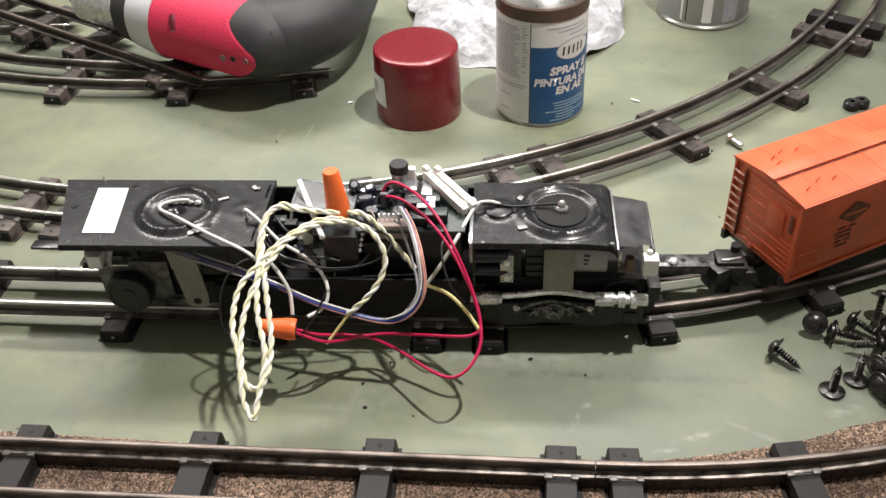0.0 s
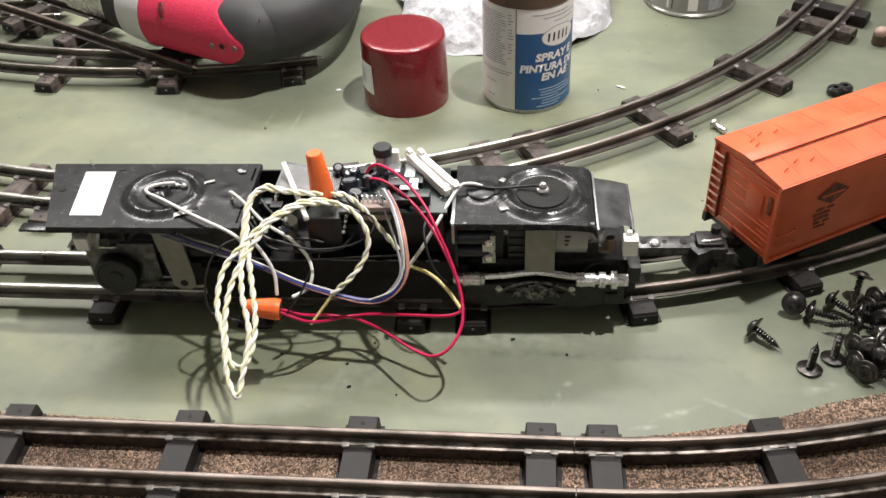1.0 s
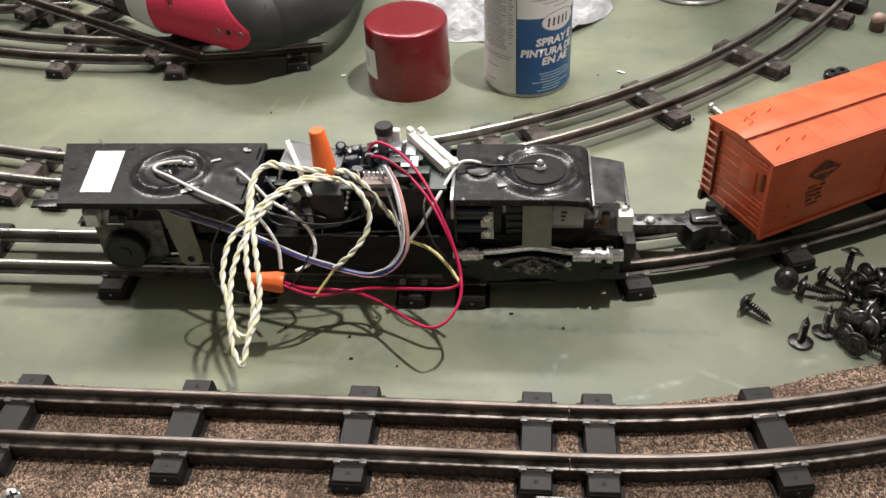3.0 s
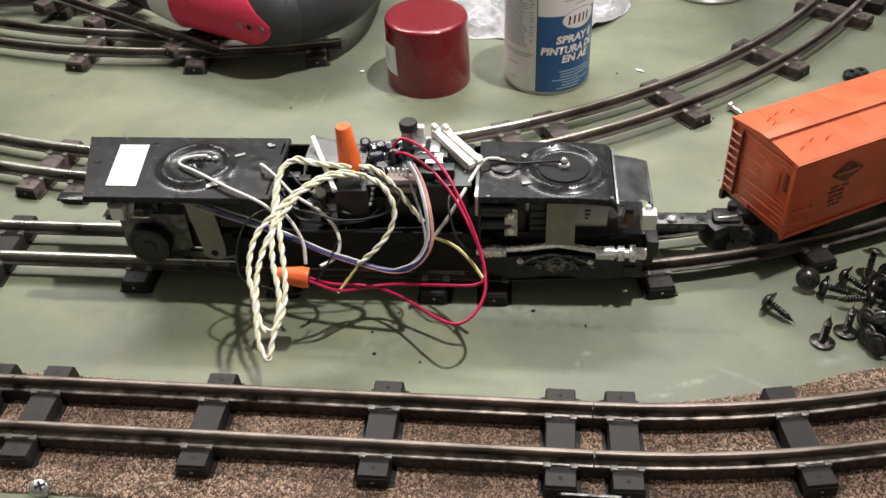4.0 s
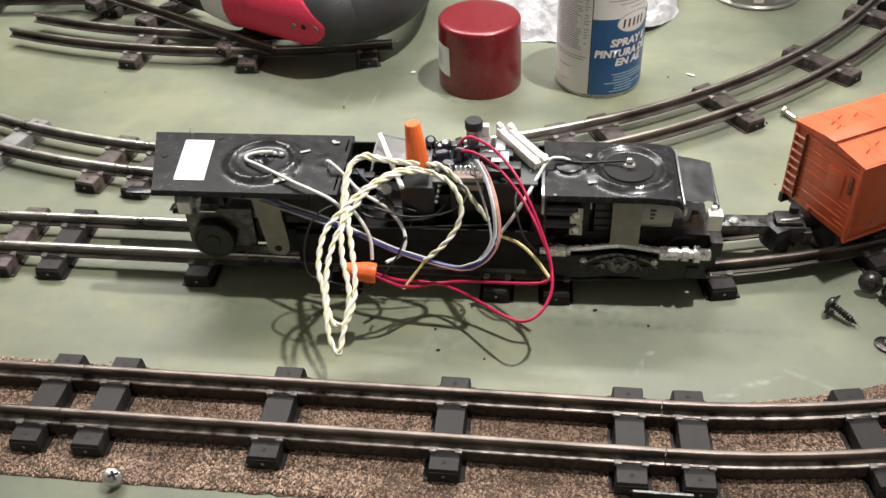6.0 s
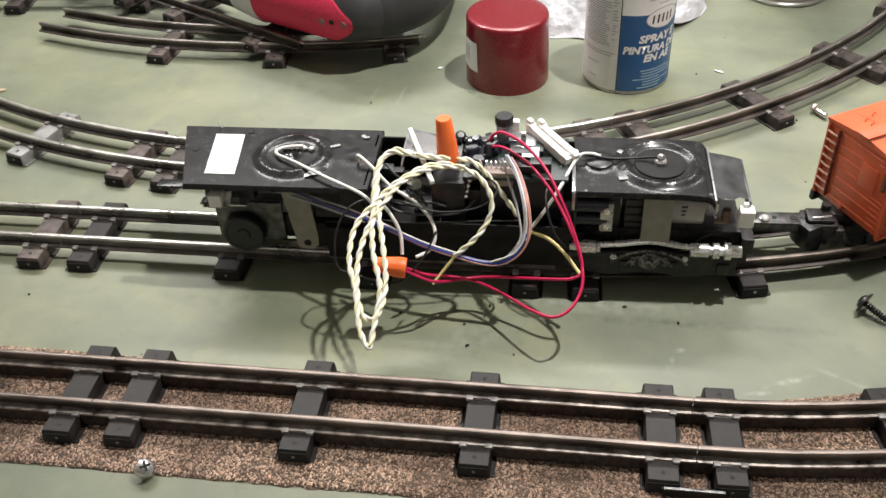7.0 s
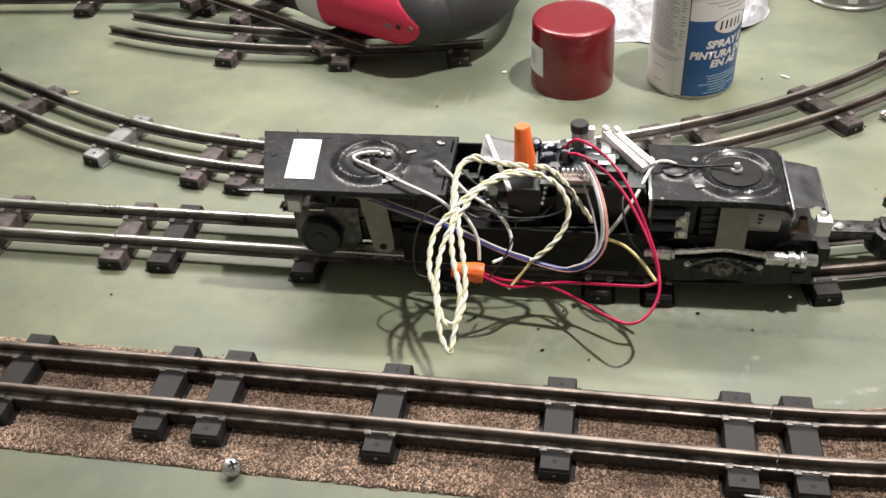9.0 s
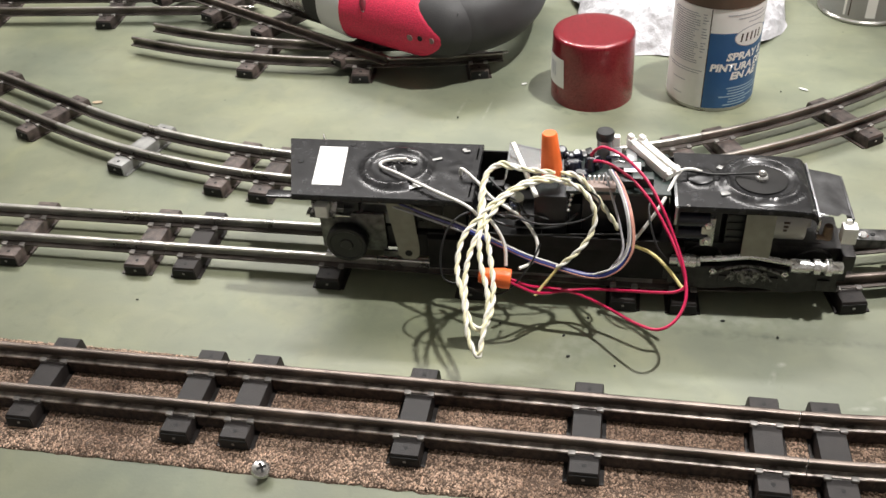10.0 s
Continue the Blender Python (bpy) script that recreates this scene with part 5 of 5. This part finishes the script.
part("coupler", bm, BLACK, car, "black knuckle coupler")
for y in (4, CW - 4):
    part("step", box(bm_new(), -0.6, 6, y + (1.6 if y > 20 else -1.2), y + (4.4 if y > 20 else 1.2), 15.5, 21, 0.5), BLACK, car)

# ---- cans, cap and paper ----


def patch(r, a0, a1, z0, z1, skew=0.0, n=None):
    """A thin curved patch on an upright cylinder, angles in degrees from the side that faces -y."""
    n = n or max(2, int(abs(a1 - a0) / 4))
    bm = bm_new()
    rows = []
    for k in range(n + 1):
        row = []
        for z in (z0, z1):
            a = radians(a0 + (a1 - a0) * k / n + skew * (z - z0))
            row.append(Vector((r * math.sin(a), -r * math.cos(a), z)))
        rows.append(row)
    grid(bm, rows)
    return bm


def word(text, height, r, a0, z, lean, parent, material, squeeze=1.0):
    """Raised-print word wrapped round an upright cylinder."""
    cu = bpy.data.curves.new("print", "FONT")
    cu.body, cu.size, cu.offset, cu.resolution_u = text, 1.0, 0.05, 2
    tmp = bpy.data.objects.new("print", cu)
    scene.collection.objects.link(tmp)
    bpy.context.view_layer.update()
    dg = bpy.context.evaluated_depsgraph_get()
    me = bpy.data.meshes.new_from_object(tmp.evaluated_get(dg))
    bpy.data.objects.remove(tmp)
    bm = bm_new()
    bm.from_mesh(me)
    bpy.data.meshes.remove(me)
    bmesh.ops.triangulate(bm, faces=bm.faces)
    bmesh.ops.subdivide_edges(bm, edges=[e for e in bm.edges if e.calc_length() > 0.12], cuts=2)
    for v in bm.verts:
        x, y = (v.co.x * squeeze + lean * v.co.y) * height * 1.4, v.co.y * height * 1.4
        a = radians(a0) + x / r
        v.co = Vector((r * math.sin(a), -r * math.cos(a), z + y))
    return part("printed_word", bm, material, parent, "white slanted capital letters", 0)


can = thing("spray_can", pose(-0.0268, 0.2985, 0), "small spray paint can with white and blue bilingual label, standing uncapped", "spray can")
RC = 28.0
bm = bm_new()
lathe(bm, ((RC - 3, 0.4), (RC - 1, 0), (RC - 0.2, 0.6), (RC - 0.1, 1.6), (RC - 0.4, 2.2), (RC - 0.5, 2.6)), 64)
part("bottom_rim", bm, TIN, can, "rolled tinplate rim")
bm = bm_new()
lathe(bm, ((RC - 0.4, 2.2), (RC, 2.6), (RC, 70.5), (RC - 0.3, 70.8)), 64)
label_ob = part("label_wrap", bm, LABEL, can, "off-white printed label")
bm = bm_new()
lathe(bm, ((RC - 0.4, 70.7), (RC + 0.3, 71.2), (RC + 0.3, 78.6), (RC - 0.6, 79.6)), 64)
part("collar", bm, BROWN, can, "brown collar")
bm = bm_new()
lathe(bm, ((RC - 0.8, 79.5), (RC - 2.5, 81.5), (20, 87), (14.5, 90), (13.4, 91.5), (13.4, 93), (11.5, 93.3), (11, 91.5), (4.2, 91.2), (3.8, 99), (0, 99.3)), 48)
part("dome", bm, TIN, can, "metal dome with nozzle")
part("blue_panel", patch(RC + 0.08, -13, 118, 2.7, 55.0), BLUEPRINT, label_ob, "blue printed panel")
part("print_edge", patch(RC + 0.1, -14.0, -12.9, 2.7, 70.4), INK, label_ob, "thin dark line")
def oval(w, h, out, z):
    """An oval on the can's skin, in rings so that it keeps to the curve."""
    bm = bm_new()
    rows = []
    for q in (0.02, 0.25, 0.5, 0.75, 1.0):
        ring = []
        for k in range(40):
            a = 2 * math.pi * k / 40
            an = radians(45) + q * w * math.cos(a) / RC
            ring.append(Vector(((RC + out) * math.sin(an), -(RC + out) * math.cos(an), z + q * h * math.sin(a))))
        rows.append(ring)
    grid(bm, rows, close=True)
    return bm


part("logo_outline", oval(13.2, 6.9, 0.14, 51.5), GREYINK, label_ob, "dark oval outline")
part("logo_oval", oval(12.7, 6.4, 0.24, 51.5), LABEL, label_ob, "white oval maker's badge")
for k in range(5):
    part("logo_bar", patch(RC + 0.34, 26 + 7.2 * k, 28.6 + 7.2 * k, 48.6, 54.2, 0.2, 3), INK, label_ob)
word("SPRAY E", 5.0, RC + 0.2, 11, 36.6, 0.16, label_ob, LABEL, 1.1)
word("PINTURA DE", 4.9, RC + 0.2, -8.5, 29.4, 0.16, label_ob, LABEL, 1.02)
word("EN AE", 4.9, RC + 0.2, 19, 23.2, 0.16, label_ob, LABEL, 1.1)
rng = random.Random(5)
for k in range(7):
    a = 4 + rng.uniform(-3, 12)
    part("small_print_line", patch(RC + 0.16, a + 6, a + 44 + rng.uniform(-12, 16), 16.4 - 2.0 * k, 17.3 - 2.0 * k), PALEINK, label_ob)
for k in range(23):
    z = 66 - 1.5 * k
    part("small_print_line", patch(RC + 0.1, -74 + rng.uniform(0, 6), -26 - rng.uniform(0, 9), z, z + 0.62), GREYINK, label_ob)
for k in range(16):
    z = 66 - 1.9 * k
    if k % 5 != 4:
        part("small_print_line", patch(RC + 0.1, -24, -17 - rng.uniform(0, 3), z, z + 0.7), GREYINK, label_ob)
for z, a, b in ((28, -78, -18), (26.3, -70, -22), (19, -62, -40), (9, -58, -44), (66.5, 6, 60), (64, 20, 74), (61, 35, 70)):
    part("small_print_line", patch(RC + 0.1, a, b, z, z + 0.6), GREYINK, label_ob)

cap = thing("overcap", pose(-0.1045, 0.2915, 0), "glossy candy red plastic spray can overcap standing on the table", "overcap")
bm = bm_new()
lathe(bm, ((25.8, 0), (27.4, 0), (27.5, 0.8), (27.2, 20), (26.8, 43.4), (26.6, 44.6), (26.0, 45.5), (25.0, 45.9), (21, 46.0), (0, 46.0)), 72)
part("cap_shell", bm, REDCAP, cap, "", 50)
part("price_sticker", patch(27.5, -84, -40, 13, 33.5, -0.05), PAPER, cap, "white price sticker")
for k in range(6):
    part("barcode_bar", patch(27.6, -72 + 2.6 * k, -71 + 2.6 * k, 19, 29), GREYINK, cap)

can2 = thing("paint_can", pose(0.094, 0.4365, 0), "tall grey-labelled spray can with a metal bottom rim", "spray can")
bm = bm_new()
lathe(bm, ((29, 0.4), (32, 0), (33.6, 0.8), (33.7, 2.2), (32.6, 3.4), (32.6, 4)), 64)
part("bottom_rim", bm, TIN, can2, "rolled tinplate rim")
bm = bm_new()
lathe(bm, ((32.4, 3.6), (32.7, 4.2), (32.7, 150), (30, 156), (16, 164), (15, 168), (0, 168)), 64)
b2 = part("label_wrap", bm, mat("grey_can_print", (0.4, 0.4, 0.42), 0.42, 0.2, var=0.08, scale=40), can2)
for a, w in ((-38, 3), (-31, 1.5), (-10, 12), (16, 20), (52, 4)):
    part("print_bar", patch(32.8, a, a + w, 6, 120), (GREYINK, INK, PAPER, PAPER, GREYINK)[int(w) % 5], b2)

# crumpled paper towel
bm = bm_new()
NU, NV = 110, 80
rows = []
for i in range(NU + 1):
    row = []
    for j in range(NV + 1):
        u, v = i / NU * 2 - 1, j / NV * 2 - 1
        ang = math.atan2(v, u)
        u, v = u * math.sqrt(1 - 0.42 * v * v), v * math.sqrt(1 - 0.42 * u * u)
        edge = 1 + 0.1 * noise.noise(Vector((2.2 * math.cos(ang), 2.2 * math.sin(ang), 3)))
        x, y = u * 80 * edge, v * 86 * edge
        d = math.hypot(u, v) / 1.06
        h = 26 * max(0, 1 - d ** 4)
        q = Vector((x * 0.03, y * 0.03, 1.7))
        fold = 1 - abs(noise.noise(q)) * 2.2
        fold2 = 1 - abs(noise.noise(q * 2.7 + Vector((9, 4, 2)))) * 2.2
        quilt = abs(math.sin(x * 0.42 + 0.2 * y)) * abs(math.sin(y * 0.42 - 0.2 * x))
        h = max(0.4, h * (0.8 + 0.18 * fold) + 4 * (fold - 0.4) * min(1, h / 10) + 2.4 * (fold2 - 0.4) * min(1, h / 6) + 1.5 * quilt * min(1, h / 6))
        row.append(Vector((x + 5 * noise.noise(q * 2 + Vector((5, 0, 0))), y + 5 * noise.noise(q * 2 + Vector((0, 7, 0))), h)))
    rows.append(row)
grid(bm, rows)
o = part("paper_towel", bm, TISSUE, None, "", 38, pose(-0.046, 0.432, 0, 0, 0, 20))
tagged(o, "crumpled white paper towel lying behind the spray can", "paper towel")

# ---- cordless drill ----
drill = thing("cordless_drill", pose(-0.224, 0.3140, -0.001), "red and charcoal cordless drill lying on its side over loose track", "drill")


def loft(line, sizes, seg=32, power=2.4):
    """A rounded body along a flat line: sizes hold (half width across, half height)."""
    bm = bm_new()
    rows = []
    for k, p in enumerate(line):
        d = (line[min(k + 1, len(line) - 1)] - line[max(k - 1, 0)]).normalized()
        side = Vector((-d.y, d.x, 0))
        w, h = sizes[k]
        row = []
        for i in range(seg):
            a = 2 * math.pi * i / seg
            c, s_ = math.cos(a), math.sin(a)
            row.append(p + side * (w * math.copysign(abs(c) ** (2 / power), c)) + Vector((0, 0, h * math.copysign(abs(s_) ** (2 / power), s_))))
        rows.append(row)
    vs = grid(bm, rows, close=True)
    bm.faces.new(vs[0][::-1])
    bm.faces.new(vs[-1])
    return bm


def interp(pts, n):
    line = spline(pts, 12)
    return [line[round(i * (len(line) - 1) / (n - 1))] for i in range(n)]


ax = Vector((-0.915, 0.403, 0))
zc = 43
base_p = Vector((0, 0, zc))


def along(a, b, n):
    return [base_p + ax * (a + (b - a) * i / (n - 1)) for i in range(n)]


def sz(n, f):
    return [f(i / (n - 1)) for i in range(n)]


def swell(a):
    """Radius of the drill's body along its axis: a rounded tail that fills out to the barrel."""
    return 3 + 24.3 * math.sqrt(max(0.0, 1 - max(0.0, 1 - (a + 46) / 40) ** 2.4)) * (1 - 0.0006 * max(0, a))


side = Vector((-0.403, -0.915, 0))


def skin(a, ang, out=0.0):
    rr = swell(a) + out
    return base_p + ax * a + side * (rr * math.cos(radians(ang))) + Vector((0, 0, rr * 0.97 * math.sin(radians(ang))))


bm = bm_new()
grid(bm, [[skin(-45.5 + 66 * (k / 36) ** 1.5, q * 9, -0.5) for q in range(40)] for k in range(37)], close=True)
part("tail_shell", bm, DRILLGREY, drill, "charcoal rubber tail", 60)
bm = bm_new()
rows = []
for k in range(33):
    row = []
    for q in range(48):
        z = zc + 25 * math.sin(radians(q * 7.5))
        start = -32 + 19 * min(1.0, max(0.0, (z - 43) / 17)) ** 1.15 - 0.3 * max(0.0, z - 63) + 0.12 * max(0.0, 38 - z) ** 1.9
        row.append(skin(start + (52 - start) * k / 32, q * 7.5, -0.9 if k == 0 else 0.0))
    rows.append(row)
vs = grid(bm, rows, close=True)
part("red_housing", bm, DRILLRED, drill, "textured red plastic housing", 60)
part("silver_ring", loft(along(52.2, 76, 10), sz(10, lambda t: (26 - 3.5 * t, 25.5 - 3.5 * t))), DRILLSILVER, drill, "silver plastic torque ring", 50)
part("black_collar", loft(along(76.2, 92, 8), sz(8, lambda t: (22 - 3 * t, 22 - 3 * t))), DRILLGREY, drill, "black collar", 50)
part("chuck", loft(along(92.2, 132, 14), sz(14, lambda t: (17.5 - 2.2 * t + (0.8 if int(t * 12) % 3 == 0 else 0), 17.5 - 2.2 * t)), 24, 2.0), STEEL, drill, "bright metal chuck", 50)
part("chuck_nose", loft(along(132.2, 146, 6), sz(6, lambda t: (13 - 7 * t, 13 - 7 * t)), 20, 2.0), BLACK, drill, "", 50)
hl = interp([Vector((-24, 30, zc)), Vector((4, 10, zc)), Vector((29, 7, zc)), Vector((55, 29, zc)), Vector((64, 72, zc)), Vector((60, 125, zc))], 34)
grip = part("grip", loft(hl, sz(34, lambda t: (17 + 10.5 * math.sin(min(1, 0.15 + t * 1.4) * math.pi) ** 0.8 if t < 0.6 else 17 + 10.5 * math.sin(min(1, 0.15 + t * 1.4) * math.pi) if 0.15 + t * 1.4 < 1 else 17, 24.5 - 4 * t))), DRILLGREY, drill, "charcoal rubber grip", 50)
heel = interp([Vector((2, -1, zc)), Vector((24, -3, zc)), Vector((42, 4, zc)), Vector((55, 22, zc)), Vector((62, 56, zc)), Vector((62, 125, zc))], 40)
part("grip_heel", loft(heel, sz(40, lambda t: (25.5 - 4.5 * t, 24.6 - 4 * t)), 40, 2.2), DRILLGREY, grip, "rounded charcoal heel of the grip", 60)
bm = bm_new()
cyl(bm, skin(-36, 50, -9), skin(-36, 50, -2.0), 2.6, seg=16)
part("screw_recess", bm, HOLE, grip)
# the recess's shade is a darkened copy of the housing red
bm = bm_new()
tube(bm, [skin(33, 39, -1.2), skin(31.5, 28, -1.6), skin(30, 17, -1.2)], 3.4, 12, [2.2, 3.4, 2.2])
rec = part("screw_recess", bm, mat("shaded_red_recess", (0.16, 0.008, 0.02), 0.6), drill, "slanted screw recess with its shade painted deep red")
bm = bm_new()
ball(bm, skin(30.4, 18, -0.6), 1.5, 10, 6)
part("screw_end", bm, GREYTIN, rec, "grey screw in the recess")
for a, ang, r_, m_ in ((-9, -6, 2.3, GREYMARK), (-17, -4, 1.9, HOLE), (-25, -6, 2.1, GREYMARK)):
    bm = bm_new()
    cyl(bm, skin(a, ang, -3), skin(a, ang, 0.25), r_, seg=14)
    part("screw_recess", bm, m_, drill)

# ---- screws and small scraps ----


def screw_parts(e):
    bm = bm_new()
    lathe(bm, ((5.3, 0.0), (5.7, 0.3), (5.3, 0.8), (3.7, 1.0), (3.5, 1.9), (2.2, 2.8), (0, 3.0)), 24, (0, 0, 0))
    h = part("washer_head", bm, SCREW, e, "washer head", 40)
    bm = bm_new()
    for a in (0, 90):
        box(bm, -1.7, 1.7, -0.36, 0.36, 2.4, 3.06, 0, Matrix.Rotation(radians(a), 4, "Z"))
    part("cross_slot", bm, HOLE, h)
    bm = bm_new()
    prof = [(1.0, 0.05)]
    n = 11
    for k in range(n):
        z = -0.3 - 14.8 * k / n
        f = 1.0 if k < n - 3 else 1.0 - 0.3 * (k - n + 4)
        prof += [(1.3 * f, z), (2.0 * f, z - 0.45), (1.3 * f, z - 0.9)]
    prof.append((0, -16.4))
    lathe(bm, [(max(r, 0), z) for r, z in prof], 12)
    part("threaded_shank", bm, SCREW, e, "", 25)
    return e


SCREWS = "black screws in a pile"
SL = "dark oxide washer-head screw lying in a pile on the table"


def lying(x, y, heading, z=4.2, dip=15):
    """Head at (x, y), the shank pointing along the heading, dipping to the table."""
    return pose(x, y, z, 0, 0, heading) @ pose(0, 0, 0, 0, -(90 - dip), 0)


first = screw_parts(thing("screw", lying(0.0815, 0.0757, -42, 5.7e-3), "single dark oxide washer-head screw lying on the table", "screw", SCREWS))
PILE = ((102, 92, 80, 7.0, 40), (110, 88, -11, 5.6, 8), (121, 96, -37, 5.8, 12), (135, 106, -113, 12, 45), (103, 56, 60, 1, -84), (115, 63, 70, 1, -80),
        (136, 91, 38, 6, 10), (124, 66, 35, 6, 12), (127, 78, 171, 8, 15), (125, 50, 49, 5.6, 12), (143, 72, 151, 10, 20), (131, 56, 29, 10, 22), (122, 56, 20, 5, 16), (137, 46, 139, 5.6, 14), (148, 96, -84, 8, 20),
        (131, 86, -20, 8, 15), (139, 80, 60, 8, 20), (146, 84, 120, 6, 18), (151, 76, 200, 7, 20), (140, 62, 100, 8, 20), (147, 62, 210, 6, 18), (134, 68, -40, 12, 20), (152, 56, 160, 6, 18), (145, 52, 70, 6, 16),
        (141, 98, 30, 6, 15), (154, 88, 240, 7, 20), (157, 68, 20, 9, 25), (138, 72, 250, 14, 25), (147, 74, -60, 14, 25), (133, 61, 130, 13, 30), (150, 66, 95, 14, 20), (128, 60, 80, 10, 20), (143, 88, 170, 12, 22), (160, 80, -60, 8, 20), (162, 72, 130, 6, 18), (160, 58, 70, 6, 18), (155, 98, -110, 6, 18))
for x, y, a, z, dip in PILE:
    o = copy_thing(first, lying(x * 0.001, y * 0.001, a, z * 0.001, dip))
    tagged(o, SL)
silver = thing("screw", pose(-0.2285, -0.05, 0.0015, 0, 0, 40) @ pose(0, 0, 0, 24, 10, 0), "small shiny silver pan-head screw standing by the roadbed", "screw")
bm = bm_new()
lathe(bm, ((1.6, 0), (1.6, 2.0), (4.0, 2.2), (4.3, 3.2), (3.8, 4.8), (2.4, 5.8), (0, 6.1)), 24)
sh = part("pan_head", bm, SOLDER, silver, "bright plated pan head")
bm = bm_new()
for a in (0, 90):
    box(bm, -2.2, 2.2, -0.5, 0.5, 5.3, 6.25, 0, Matrix.Rotation(radians(a), 4, "Z"))
part("cross_slot", bm, HOLE, sh)

pin = thing("metal_pin", pose(0.088, 0.257, 0.0026, 0, 0, -58), "small bright metal pin lying beside the curved track", "pin")
bm = bm_new()
lathe(bm, ((0, -0.2), (3.4, 0), (3.4, 1.4), (1.7, 1.8), (1.7, 10), (0, 11)), 16, (0, 0, 0), Matrix.Rotation(radians(90), 4, "Y"))
part("pin_body", bm, SOLDER, pin)
grom = thing("grommet", pose(0.172, 0.299, 0.0, 0, 0, 20), "small black rubber grommet lying on the table", "grommet")
bm = bm_new()
for dx in (-3.4, 3.4):
    lathe(bm, ((1.6, 0.2), (4.6, 0.2), (5.2, 1.4), (5.0, 4.0), (3.6, 5.4), (1.6, 5.2), (1.5, 0.3)), 20, (dx, 0, 0))
part("rubber_ring", bm, BLACK, grom)
knob = thing("plastic_knob", pose(0.214, 0.366, 0, 0, 0, 0), "small dark knob with a pale pink top on the table", "knob")
bm = bm_new()
lathe(bm, ((5, 0), (5.4, 1), (5.0, 7), (4.4, 7.6)), 20)
part("knob_base", bm, BROWN, knob)
bm = bm_new()
ball(bm, (0, 0, 8.6), 4.6, 16, 10, 0.8)
part("knob_top", bm, mat("pale_pink_plastic", (0.6, 0.42, 0.36), 0.4), knob)
# pale flecks and a chip of wood on the table
for x, y, a, ln, w in ((-151, 298, 20, 4, 2.2), (35, 304, -30, 7, 2.0), (-448, 250, 10, 8, 4)):
    e = thing("paint_fleck", pose(x * 0.001, y * 0.001, 0.0003, 0, 0, a), "tiny pale fleck of debris on the green table", "debris", "flecks on the table")
    bm = bm_new()
    ball(bm, (0, 0, 0.5), 1, 8, 5, 0.6)
    bmesh.ops.scale(bm, vec=(ln / 2, w / 2, 0.8), verts=bm.verts)
    part("fleck", bm, PAPER if x != -448 else mat("tan_scrap", (0.45, 0.35, 0.24), 0.7), e)

# dark crumbs on the table
crumb_rng = random.Random(11)
for x, y in ((70, 18), (-138, 55), (-106, 50), (-81, 32), (-103, 36), (-30, 69), (-95, 64), (-330, 52), (20, 300), (76, 246), (-190, 250), (-5, 60), (110, 330)):
    e = thing("crumb", pose(x * 0.001, y * 0.001, 0.0004, 0, 0, crumb_rng.uniform(0, 180)), "tiny dark crumb of dirt on the green table", "debris", "crumbs on the table")
    bm = bm_new()
    ball(bm, (0, 0, 0.4), 1, 8, 5, 0.7)
    bmesh.ops.scale(bm, vec=(crumb_rng.uniform(0.5, 1.2), crumb_rng.uniform(0.4, 0.8), 0.6), verts=bm.verts)
    part("grit", bm, HOLE, e)
